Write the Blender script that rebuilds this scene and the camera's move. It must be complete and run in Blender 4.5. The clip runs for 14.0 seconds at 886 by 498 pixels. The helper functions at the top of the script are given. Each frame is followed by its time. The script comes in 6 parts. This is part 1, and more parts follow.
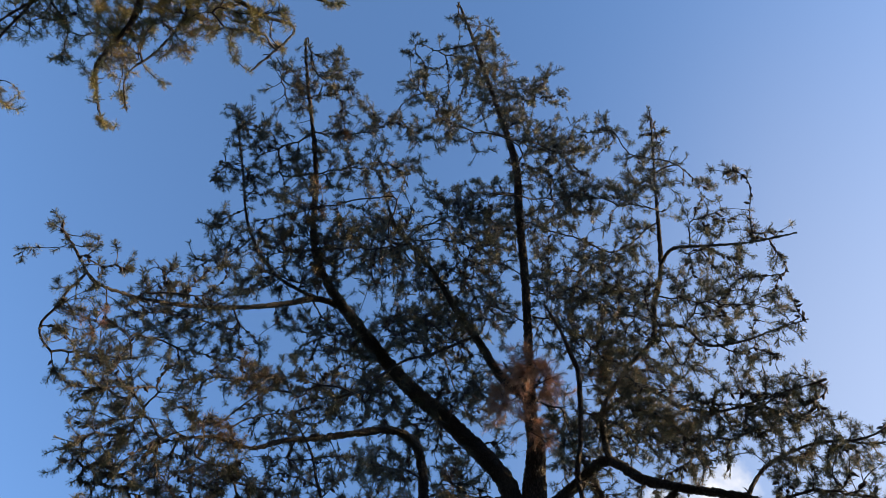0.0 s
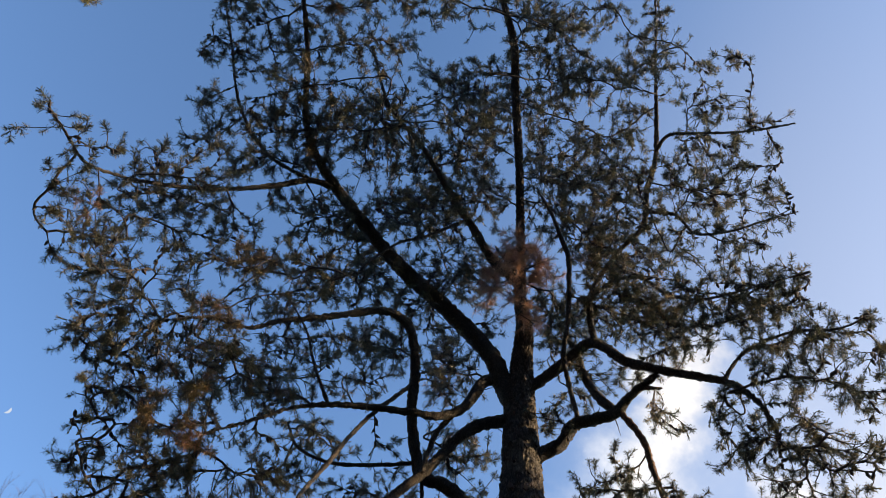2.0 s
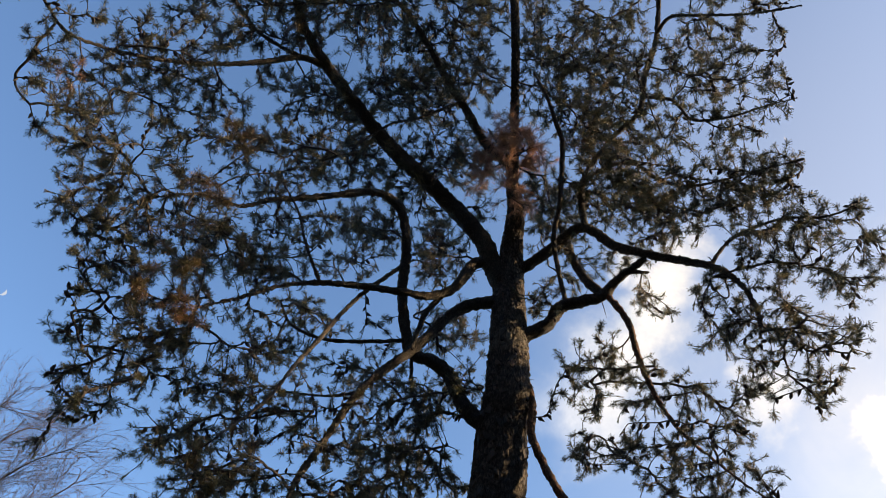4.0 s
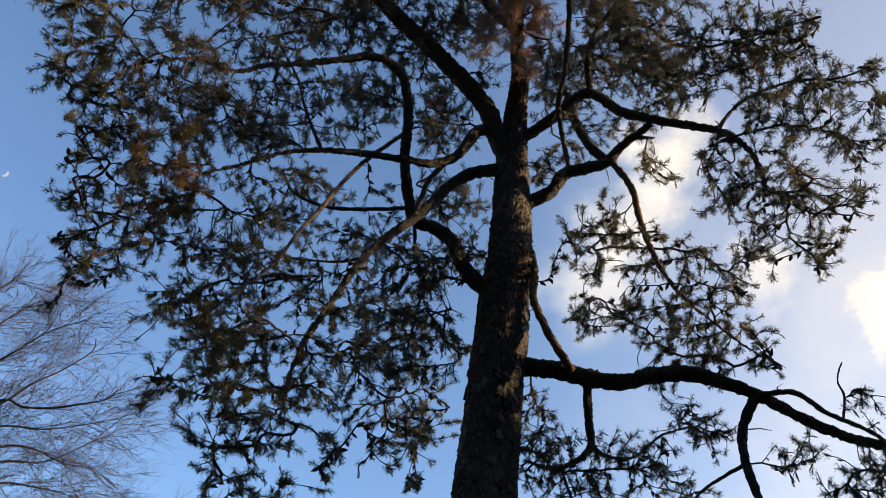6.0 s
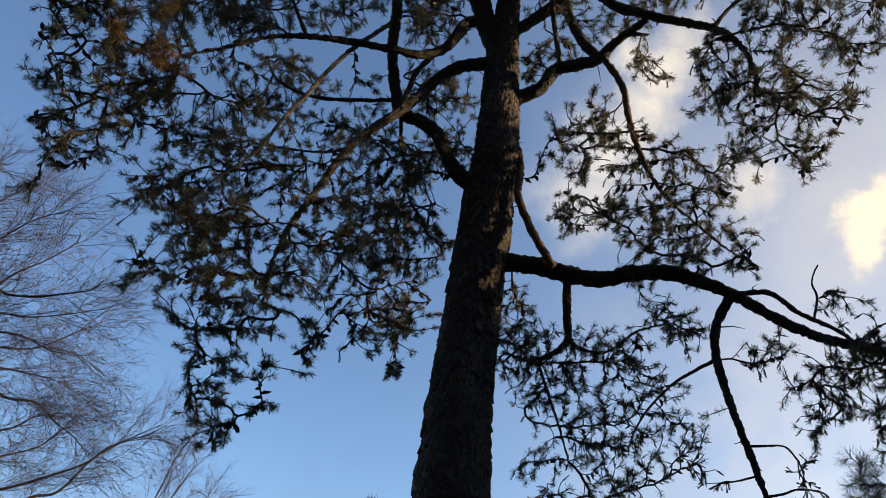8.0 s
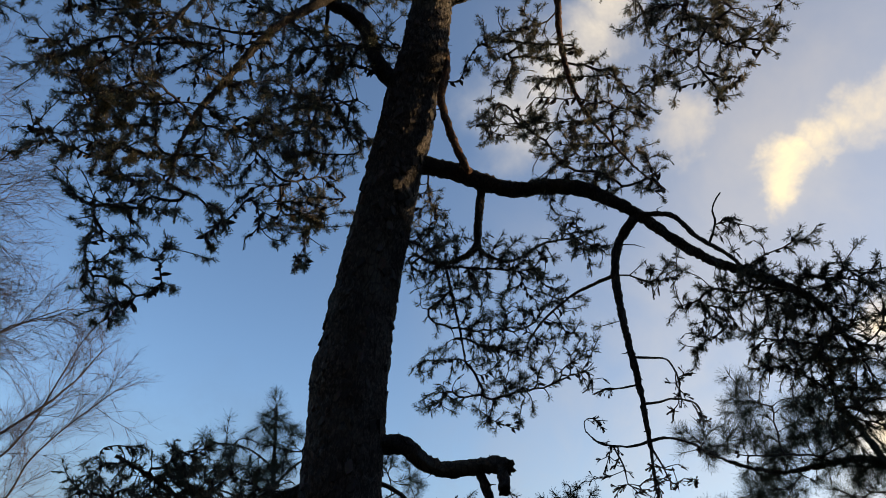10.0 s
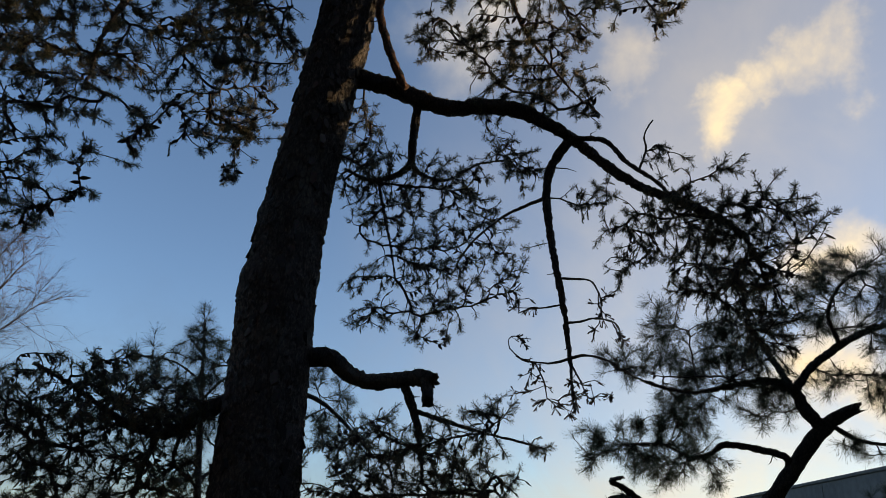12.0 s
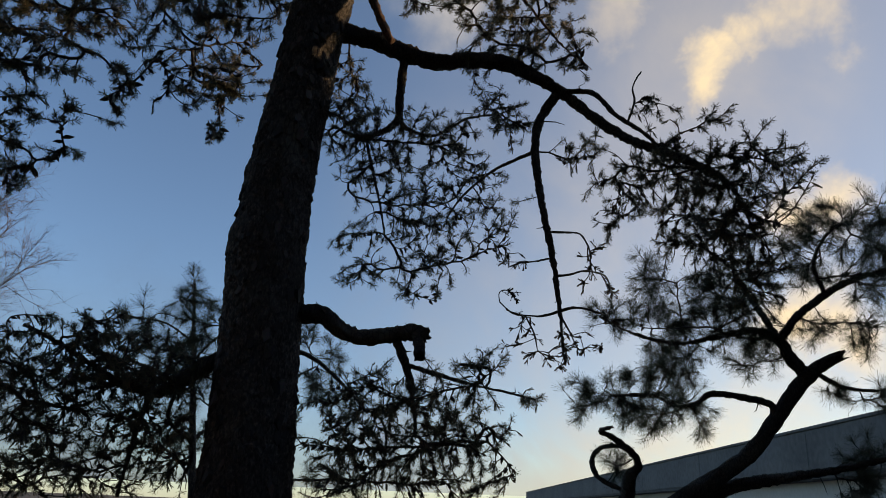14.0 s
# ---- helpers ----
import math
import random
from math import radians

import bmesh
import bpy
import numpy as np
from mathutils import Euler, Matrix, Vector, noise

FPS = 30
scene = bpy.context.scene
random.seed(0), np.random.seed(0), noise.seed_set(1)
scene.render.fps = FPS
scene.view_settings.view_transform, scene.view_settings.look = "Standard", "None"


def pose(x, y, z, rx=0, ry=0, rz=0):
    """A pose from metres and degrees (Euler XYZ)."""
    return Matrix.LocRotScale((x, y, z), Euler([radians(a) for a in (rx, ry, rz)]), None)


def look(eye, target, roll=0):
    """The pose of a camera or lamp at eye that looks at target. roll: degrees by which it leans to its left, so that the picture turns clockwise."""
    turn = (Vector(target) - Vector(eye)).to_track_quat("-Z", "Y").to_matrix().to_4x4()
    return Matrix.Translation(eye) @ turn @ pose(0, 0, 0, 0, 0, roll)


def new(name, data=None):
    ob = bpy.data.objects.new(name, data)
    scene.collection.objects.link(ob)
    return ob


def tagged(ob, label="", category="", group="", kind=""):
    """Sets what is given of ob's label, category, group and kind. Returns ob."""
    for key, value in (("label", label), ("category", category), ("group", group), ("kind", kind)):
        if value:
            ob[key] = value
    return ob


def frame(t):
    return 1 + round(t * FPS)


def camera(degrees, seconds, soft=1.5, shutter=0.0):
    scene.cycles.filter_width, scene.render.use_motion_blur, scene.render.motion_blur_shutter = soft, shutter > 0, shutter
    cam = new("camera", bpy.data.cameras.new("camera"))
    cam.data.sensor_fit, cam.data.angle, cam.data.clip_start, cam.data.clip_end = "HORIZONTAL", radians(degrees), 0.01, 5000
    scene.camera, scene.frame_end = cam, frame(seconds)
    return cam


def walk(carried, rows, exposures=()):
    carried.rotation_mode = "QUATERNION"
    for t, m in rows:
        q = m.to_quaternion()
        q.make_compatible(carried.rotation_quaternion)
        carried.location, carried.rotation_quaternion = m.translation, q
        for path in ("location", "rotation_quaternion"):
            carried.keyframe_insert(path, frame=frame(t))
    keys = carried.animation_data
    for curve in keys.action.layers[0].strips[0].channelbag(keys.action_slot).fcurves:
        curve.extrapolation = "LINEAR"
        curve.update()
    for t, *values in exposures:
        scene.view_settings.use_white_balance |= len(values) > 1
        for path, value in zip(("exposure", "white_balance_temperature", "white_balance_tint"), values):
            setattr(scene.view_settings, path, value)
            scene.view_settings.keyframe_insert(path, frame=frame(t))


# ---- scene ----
cam = camera(60.82, 14.0, soft=0.7)
PATH = [
    (0.0, pose(-0.0000, 0.0000, 1.6000, 158.048, -1.497, -3.710)),
    (0.5, pose(-0.0089, -0.0355, 1.6232, 155.009, -1.443, -3.850)),
    (1.0, pose(-0.0239, -0.0737, 1.6333, 151.913, -1.361, -4.117)),
    (1.5, pose(-0.0429, -0.1124, 1.6437, 150.647, -1.231, -4.497)),
    (2.0, pose(-0.0316, -0.1145, 1.6489, 148.143, -1.342, -4.897)),
    (2.2, pose(-0.0287, -0.1044, 1.6475, 146.605, -1.343, -5.066)),
    (4.3, pose(-0.0269, -0.0360, 1.6207, 138.318, -1.387, -6.094)),
    (4.5, pose(-0.0257, -0.0226, 1.6168, 136.961, -1.362, -6.036)),
    (5.0, pose(-0.0288, -0.0002, 1.5963, 134.053, -1.367, -5.998)),
    (5.5, pose(-0.0296, 0.0130, 1.5869, 132.408, -1.353, -5.858)),
    (6.0, pose(-0.0220, 0.0189, 1.5786, 130.720, -1.303, -5.696)),
    (6.5, pose(-0.0158, 0.0311, 1.5685, 129.124, -1.321, -5.732)),
    (7.0, pose(-0.0093, 0.0453, 1.5507, 127.719, -1.474, -5.927)),
    (7.5, pose(-0.0057, 0.0629, 1.5384, 125.672, -1.728, -6.472)),
    (8.0, pose(0.0077, 0.0733, 1.5231, 123.658, -2.052, -7.433)),
    (8.2, pose(0.0180, 0.0726, 1.5212, 122.949, -2.221, -8.009)),
    (10.3, pose(0.1285, 0.0874, 1.4703, 116.703, -3.527, -15.395)),
    (10.5, pose(0.1352, 0.0904, 1.4677, 116.454, -3.635, -16.074)),
    (11.0, pose(0.1611, 0.0888, 1.4584, 115.092, -3.760, -17.563)),
    (11.5, pose(0.1744, 0.0943, 1.4481, 113.423, -3.501, -18.711)),
    (12.0, pose(0.1722, 0.1013, 1.4307, 111.974, -3.274, -19.340)),
    (12.5, pose(0.1707, 0.1057, 1.4200, 110.802, -2.965, -19.813)),
    (13.0, pose(0.1717, 0.1128, 1.4107, 109.925, -2.675, -19.999)),
    (13.5, pose(0.1741, 0.1104, 1.4134, 109.380, -2.274, -19.927)),
    (14.0, pose(0.1655, 0.1116, 1.4084, 108.926, -2.125, -19.907)),
]
walk(cam, PATH, exposures=[(0.0, 2.1, 7900, 10), (2.2, 2.02, 8300, 11), (5.0, 1.96, 9000, 12), (8.0, 1.55, 9100, 12), (11.0, 1.2, 9300, 12), (14.0, 0.99, 9600, 14)])


# world, sun and sky
SUN_AZ, SUN_EL = 98.0, 13.0
world = bpy.data.worlds.new("sky")
scene.world = world
world.use_nodes = True
wn, wl = world.node_tree.nodes, world.node_tree.links
wn.clear()
sky = wn.new("ShaderNodeTexSky")
sky.sky_type = "NISHITA"
sky.sun_disc = False
sky.sun_elevation = radians(SUN_EL)
sky.sun_rotation = radians(SUN_AZ)
sky.air_density, sky.dust_density, sky.ozone_density = 0.8, 0.25, 5.0
wbg = wn.new("ShaderNodeBackground")
wbg.inputs["Strength"].default_value = 0.12
wout = wn.new("ShaderNodeOutputWorld")
wl.new(sky.outputs[0], wbg.inputs["Color"])
wl.new(wbg.outputs[0], wout.inputs["Surface"])

sun = new("sun", bpy.data.lights.new("sun", "SUN"))
sun.data.energy, sun.data.angle, sun.data.color = 2.2, radians(1.5), (1.0, 0.80, 0.58)
sun_way = Vector((math.sin(radians(SUN_AZ)) * math.cos(radians(SUN_EL)), math.cos(radians(SUN_AZ)) * math.cos(radians(SUN_EL)), math.sin(radians(SUN_EL))))
sun.matrix_world = look(sun_way * 60, (0, 0, 0))


# ---- materials ----
def material(name):
    m = bpy.data.materials.new(name)
    m.use_nodes = True
    n = m.node_tree.nodes
    n.clear()
    return m, n, m.node_tree.links


def node(n, kind, **inputs):
    made = n.new(kind)
    for key, value in inputs.items():
        made.inputs[key.replace("_", " ")].default_value = value
    return made


def ramp(n, stops):
    made = n.new("ShaderNodeValToRGB")
    e = made.color_ramp.elements
    while len(e) < len(stops):
        e.new(0.5)
    for item, (at, colour) in zip(e, stops):
        item.position, item.color = at, (*colour, 1)
    return made


def bark_material(name, dark, mid, light, plate=14.0, lichen=0.12):
    m, n, l = material(name)
    co = n.new("ShaderNodeTexCoord")
    stretch = node(n, "ShaderNodeMapping", Scale=(1.0, 1.0, 0.5))
    l.new(co.outputs["Object"], stretch.inputs["Vector"])
    grain = node(n, "ShaderNodeTexNoise", Scale=plate * 3.2, Detail=8.0, Roughness=0.7)
    plates = node(n, "ShaderNodeTexVoronoi", Scale=plate)
    plates.feature = "DISTANCE_TO_EDGE"
    blotch = node(n, "ShaderNodeTexNoise", Scale=2.2, Detail=4.0)
    for tex in (grain, plates):
        l.new(stretch.outputs[0], tex.inputs["Vector"])
    l.new(co.outputs["Object"], blotch.inputs["Vector"])
    tone = ramp(n, [(0.25, dark), (0.5, mid), (0.72, light)])
    l.new(grain.outputs["Fac"], tone.inputs["Fac"])
    patch = ramp(n, [(0.56, (0, 0, 0)), (0.7, (lichen * 4, lichen * 4, lichen * 4))])
    l.new(blotch.outputs["Fac"], patch.inputs["Fac"])
    mix = n.new("ShaderNodeMixRGB")
    mix.inputs["Color2"].default_value = (0.20, 0.19, 0.15, 1)
    l.new(patch.outputs[0], mix.inputs["Fac"])
    l.new(tone.outputs[0], mix.inputs["Color1"])
    crack = ramp(n, [(0.0, (0.35, 0.33, 0.32)), (0.12, (1, 1, 1))])
    l.new(plates.outputs["Distance"], crack.inputs["Fac"])
    both = n.new("ShaderNodeMixRGB")
    both.blend_type = "MULTIPLY"
    both.inputs["Fac"].default_value = 0.8
    l.new(mix.outputs[0], both.inputs["Color1"])
    l.new(crack.outputs[0], both.inputs["Color2"])
    bump = node(n, "ShaderNodeBump", Strength=1.0, Distance=0.018)
    l.new(grain.outputs["Fac"], bump.inputs["Height"])
    p = node(n, "ShaderNodeBsdfPrincipled", Roughness=0.9)
    out = n.new("ShaderNodeOutputMaterial")
    l.new(both.outputs[0], p.inputs["Base Color"])
    l.new(bump.outputs[0], p.inputs["Normal"])
    l.new(p.outputs[0], out.inputs["Surface"])
    return m


def needle_material(name, colours, patchy=2.6):
    m, n, l = material(name)
    geo = n.new("ShaderNodeNewGeometry")
    co = n.new("ShaderNodeTexCoord")
    clump = node(n, "ShaderNodeTexNoise", Scale=patchy, Detail=3.0)
    l.new(co.outputs["Object"], clump.inputs["Vector"])
    add = n.new("ShaderNodeMath")
    add.operation = "MULTIPLY_ADD"
    add.inputs[1].default_value = 0.45
    l.new(geo.outputs["Random Per Island"], add.inputs[0])
    shift = n.new("ShaderNodeMath")
    shift.operation = "SUBTRACT"
    shift.inputs[1].default_value = 0.22
    l.new(clump.outputs["Fac"], shift.inputs[0])
    l.new(shift.outputs[0], add.inputs[2])
    tone = ramp(n, colours)
    l.new(add.outputs[0], tone.inputs["Fac"])
    p = node(n, "ShaderNodeBsdfPrincipled", Roughness=0.5)
    l.new(tone.outputs[0], p.inputs["Base Color"])
    thin = n.new("ShaderNodeBsdfTranslucent")
    l.new(tone.outputs[0], thin.inputs["Color"])
    mix = n.new("ShaderNodeMixShader")
    mix.inputs[0].default_value = 0.42
    out = n.new("ShaderNodeOutputMaterial")
    l.new(p.outputs[0], mix.inputs[1])
    l.new(thin.outputs[0], mix.inputs[2])
    l.new(mix.outputs[0], out.inputs["Surface"])
    return m


def plain_material(name, colour, rough=0.8, scale=30.0, spread=0.35, bump_size=0.004):
    m, n, l = material(name)
    co = n.new("ShaderNodeTexCoord")
    fine = node(n, "ShaderNodeTexNoise", Scale=scale, Detail=6.0)
    broad = node(n, "ShaderNodeTexNoise", Scale=scale * 0.07, Detail=4.0)
    l.new(co.outputs["Object"], fine.inputs["Vector"])
    l.new(co.outputs["Object"], broad.inputs["Vector"])
    mean = n.new("ShaderNodeMath")
    mean.operation = "MULTIPLY_ADD"
    mean.inputs[1].default_value = 0.5
    half = n.new("ShaderNodeMath")
    half.operation = "MULTIPLY"
    half.inputs[1].default_value = 0.5
    l.new(fine.outputs["Fac"], half.inputs[0])
    l.new(broad.outputs["Fac"], mean.inputs[0])
    l.new(half.outputs[0], mean.inputs[2])
    low = tuple(c * (1 - spread) for c in colour)
    high = tuple(min(1, c * (1 + spread)) for c in colour)
    tone = ramp(n, [(0.3, low), (0.5, colour), (0.7, high)])
    l.new(mean.outputs[0], tone.inputs["Fac"])
    bump = node(n, "ShaderNodeBump", Strength=0.6, Distance=bump_size)
    l.new(fine.outputs["Fac"], bump.inputs["Height"])
    p = node(n, "ShaderNodeBsdfPrincipled", Roughness=rough)
    out = n.new("ShaderNodeOutputMaterial")
    l.new(tone.outputs[0], p.inputs["Base Color"])
    l.new(bump.outputs[0], p.inputs["Normal"])
    l.new(p.outputs[0], out.inputs["Surface"])
    return m


BARK = bark_material("pine_bark", (0.010, 0.009, 0.008), (0.060, 0.050, 0.043), (0.21, 0.18, 0.152), plate=24.0)
LIMB_BARK = bark_material("limb_bark", (0.012, 0.010, 0.009), (0.048, 0.040, 0.033), (0.15, 0.125, 0.10), plate=34.0)
RED_BARK = bark_material("flaking_red_bark", (0.06, 0.03, 0.018), (0.15, 0.075, 0.045), (0.26, 0.15, 0.095), plate=34.0, lichen=0.0)
# a paler limb bark for limb P, with its sunlight put into the colour
PALE_BARK = bark_material("sunlit_limb_bark", (0.045, 0.035, 0.028), (0.10, 0.082, 0.065), (0.18, 0.15, 0.12), plate=34.0, lichen=0.05)
TWIG = plain_material("twig_bark", (0.032, 0.024, 0.019), 0.85, 90.0)
GREEN = needle_material("pine_needles", [(0.22, (0.013, 0.018, 0.013)), (0.5, (0.055, 0.065, 0.040)), (0.68, (0.145, 0.132, 0.078)), (0.9, (0.26, 0.170, 0.105))])
LONG_GREEN = needle_material("long_pine_needles", [(0.15, (0.012, 0.023, 0.013)), (0.45, (0.026, 0.038, 0.019)), (0.8, (0.06, 0.058, 0.028))])
# gold tones put low sunlight into the colour of the overhead bough
GOLD = needle_material("sunlit_gold_needles", [(0.15, (0.09, 0.102, 0.039)), (0.42, (0.158, 0.15, 0.054)), (0.62, (0.24, 0.188, 0.069)), (0.85, (0.3, 0.18, 0.083))])
BROWN = needle_material("brown_pine_needles", [(0.15, (0.042, 0.043, 0.019)), (0.42, (0.102, 0.082, 0.034)), (0.62, (0.156, 0.098, 0.046)), (0.85, (0.288, 0.138, 0.09))], 3.0)
DEAD = needle_material("dead_pine_needles", [(0.15, (0.203, 0.108, 0.068)), (0.45, (0.378, 0.209, 0.135)), (0.8, (0.54, 0.324, 0.216))])
CONE = plain_material("pine_cone", (0.028, 0.021, 0.017), 0.8, 60.0)



def plate_material():
    m, n, l = material("bark_plate")
    info = n.new("ShaderNodeObjectInfo")
    co = n.new("ShaderNodeTexCoord")
    grain = node(n, "ShaderNodeTexNoise", Scale=60.0, Detail=6.0)
    l.new(co.outputs["Object"], grain.inputs["Vector"])
    tone = ramp(n, [(0.0, (0.025, 0.022, 0.019)), (0.5, (0.065, 0.055, 0.048)), (0.9, (0.14, 0.12, 0.105)), (1.0, (0.15, 0.095, 0.07))])
    l.new(info.outputs["Random"], tone.inputs["Fac"])
    mix = n.new("ShaderNodeMixRGB")
    mix.blend_type = "MULTIPLY"
    mix.inputs["Fac"].default_value = 0.7
    l.new(tone.outputs[0], mix.inputs["Color1"])
    l.new(grain.outputs["Color"], mix.inputs["Color2"])
    bump = node(n, "ShaderNodeBump", Strength=0.7, Distance=0.004)
    l.new(grain.outputs["Fac"], bump.inputs["Height"])
    p = node(n, "ShaderNodeBsdfPrincipled", Roughness=0.9)
    out = n.new("ShaderNodeOutputMaterial")
    l.new(mix.outputs[0], p.inputs["Base Color"])
    l.new(bump.outputs[0], p.inputs["Normal"])
    l.new(p.outputs[0], out.inputs["Surface"])
    return m


PLATE = plate_material()


# ---- builders ----
def mesh_from(name, verts, faces, mat, smooth=True):
    """A mesh of equal-sided faces from arrays."""
    me = bpy.data.meshes.new(name)
    verts, faces = np.asarray(verts, np.float32), np.asarray(faces, np.int32)
    k = faces.shape[1]
    me.vertices.add(len(verts))
    me.vertices.foreach_set("co", verts.ravel())
    me.loops.add(faces.size)
    me.loops.foreach_set("vertex_index", faces.ravel())
    me.polygons.add(len(faces))
    me.polygons.foreach_set("loop_start", np.arange(0, faces.size, k, dtype=np.int32))
    me.polygons.foreach_set("use_smooth", np.full(len(faces), smooth))
    me.update(calc_edges=True)
    me.materials.append(mat)
    return me


def part_of(parent, name, me, label="", kind=""):
    ob = new(name, me)
    ob.parent = parent
    return tagged(ob, label=label, kind=kind)


def glide(points, step):
    """A smooth path through control points (x, y, z, radius), at even steps."""
    p = np.array(points, float)
    p = np.vstack([2 * p[0] - p[1], p, 2 * p[-1] - p[-2]])
    out = []
    for a, b, c, d in zip(p, p[1:], p[2:], p[3:]):
        n = max(2, int(np.linalg.norm(c[:3] - b[:3]) / step))
        for s in np.arange(n) / n:
            out.append(0.5 * (2 * b + (c - a) * s + (2 * a - 5 * b + 4 * c - d) * s * s + (3 * b - a - 3 * c + d) * s ** 3))
    out.append(p[-2])
    out = np.array(out)
    out[:, 3] = np.maximum(out[:, 3], 0.002)
    return out


def rings(path, sides, rough=0.0, cell=0.05, knots=0.0):
    """Vertices and quads of a tube along a path, with bark plates standing out of it."""
    n = len(path)
    way = np.gradient(path[:, :3], axis=0)
    way /= np.linalg.norm(way, axis=1)[:, None] + 1e-9
    u = np.cross(way[0], (0.3, 0.9, 0.1))
    u /= np.linalg.norm(u)
    verts = np.empty((n * sides, 3))
    angle = np.arange(sides) * 2 * np.pi / sides
    run = 0.0
    for i in range(n):
        u = u - way[i] * (u @ way[i])
        u /= np.linalg.norm(u)
        v = np.cross(way[i], u)
        r = path[i, 3]
        out = np.cos(angle)[:, None] * u + np.sin(angle)[:, None] * v
        if i:
            run += np.linalg.norm(path[i, :3] - path[i - 1, :3])
        size = np.full(sides, r)
        if rough > 0:
            for j in range(sides):
                q = Vector(out[j]) * (r / cell) + Vector((path[i, 0], path[i, 1], path[i, 2] * 0.36)) / cell
                d = noise.voronoi(q)[0]
                plate = min(1.0, (d[1] - d[0]) * 3.6)
                size[j] += rough * (plate - 0.55) + rough * 0.8 * noise.noise(q * 2.3)
                size[j] += knots * r * noise.noise(Vector(out[j]) * 1.3 + Vector((0, 0, run / (r * 5 + 0.02))))
        verts[i * sides:(i + 1) * sides] = path[i, :3] + out * size[:, None]
    a = np.arange((n - 1) * sides)
    b = a - a % sides + (a + 1) % sides
    faces = np.stack([a, b, b + sides, a + sides], 1)
    return verts, faces


def tube(name, points, mat, sides=10, step=0.05, rough=0.004, cell=0.03, knots=0.12, broken=0.0):
    """A limb: a bark-covered tube with a closed, or broken and splintered, end."""
    path = glide(points, step)
    verts, faces = rings(path, sides, rough, cell, knots)
    tip = path[-1, :3]
    end = np.arange(len(verts) - sides, len(verts))
    if broken > 0:
        way = path[-1, :3] - path[-2, :3]
        way /= np.linalg.norm(way)
        for j in end:
            verts[j] += way * random.uniform(-0.2, 1.0) * broken
        tip = tip - way * broken * 0.3
    verts = np.vstack([verts, tip])
    cap = np.stack([end, np.roll(end, -1), np.full(sides, len(verts) - 1), np.full(sides, len(verts) - 1)], 1)
    me = bpy.data.meshes.new(name)
    me.from_pydata(verts.tolist(), [], faces.tolist() + [tuple(c[:3]) for c in cap.tolist()])
    me.polygons.foreach_set("use_smooth", np.full(len(me.polygons), True))
    me.materials.append(mat)
    return me, path


def tuft(rng, count, length, width, shoot, lean):
    """One shoot along +z: a slim core of scales and buds, with needles all round it like a bottle brush."""
    verts = []
    turn = rng.uniform(0, 2 * np.pi) + np.arange(3) * 2 * np.pi / 3
    belt = np.stack([np.cos(turn) * 0.0042, np.sin(turn) * 0.0042, np.full(3, shoot * 0.55)], 1)
    for k in range(3):
        verts += [(0, 0, -0.004), belt[k], belt[(k + 1) % 3]]
        verts += [belt[k], (0, 0, shoot * 1.12), belt[(k + 1) % 3]]
    for i in range(count):
        s = rng.uniform(0, 1) ** 0.8
        turn, open_angle = rng.uniform(0, 2 * np.pi), np.radians(rng.uniform(*lean)) * (1.15 - 0.5 * s)
        way = np.array([np.sin(open_angle) * np.cos(turn), np.sin(open_angle) * np.sin(turn), np.cos(open_angle)])
        side = np.cross(way, rng.normal(size=3))
        side *= width / 2 / np.linalg.norm(side)
        base = np.array([0, 0, s * shoot])
        reach = length * rng.uniform(0.75, 1.1)
        tip = base + way * reach + rng.normal(size=3) * 0.07 * reach
        # pairs of needles part towards the tip, so every other sliver is the wider there
        verts += [base - side, base + side, tip] if i % 2 else [base, tip - side * 0.8, tip + side * 0.8]
    return np.array(verts)


def cone_mesh():
    """A small open pine cone: an egg of scales."""
    bm = bmesh.new()
    for i in range(16):
        s = i / 15
        turn, r, z = i * 2.4, 0.020 * math.sin(math.pi * (0.12 + 0.83 * s)) ** 0.7, 0.052 * s
        m = Matrix.Translation((r * 0.6 * math.cos(turn), r * 0.6 * math.sin(turn), z)) @ Euler((0, 0.7 - 0.9 * (1 - s), turn)).to_matrix().to_4x4() @ Matrix.Diagonal((0.015, 0.012, 0.005, 1))
        bmesh.ops.create_cube(bm, size=1.0, matrix=m)
    me = bpy.data.meshes.new("cone")
    bm.to_mesh(me)
    bm.free()
    me.materials.append(CONE)
    return me


CONE_MESH = cone_mesh()


def cone_masses(boughs, chosen, at, way, bough, rng, cone_size):
    """The many old cones of each limb, as small curved spindles in one mesh a limb."""
    sides = 5
    turn = np.arange(sides) * 2 * np.pi / sides
    for b in range(len(boughs)):
        verts, faces = [], []
        for i in chosen[bough[chosen] == b]:
            axis = way[i] * 0.7 + rng.normal(size=3) * 0.4 + np.array([0, 0, -0.5])
            axis /= np.linalg.norm(axis)
            side = np.cross(axis, rng.normal(size=3))
            side /= np.linalg.norm(side)
            other = np.cross(axis, side)
            size = rng.uniform(0.7, 1.1) * cone_size
            lo = len(verts) * sides
            for k, r in enumerate((0.0045, 0.0118, 0.0105, 0.0015)):
                out = r * size * rng.uniform(0.75, 1.3, sides)[:, None]
                spine = at[i] + axis * size * 0.0165 * k + side * size * 0.0022 * k * k
                verts.append(spine + out * (np.cos(turn)[:, None] * side + np.sin(turn)[:, None] * other))
            for k in range(3):
                for j in range(sides):
                    faces.append((lo + k * sides + j, lo + k * sides + (j + 1) % sides, lo + (k + 1) * sides + (j + 1) % sides, lo + (k + 1) * sides + j))
        if faces:
            part_of(boughs[b][0], "cone_mass", mesh_from("cone_mass", np.vstack(verts), faces, CONE, False), kind="stuff")


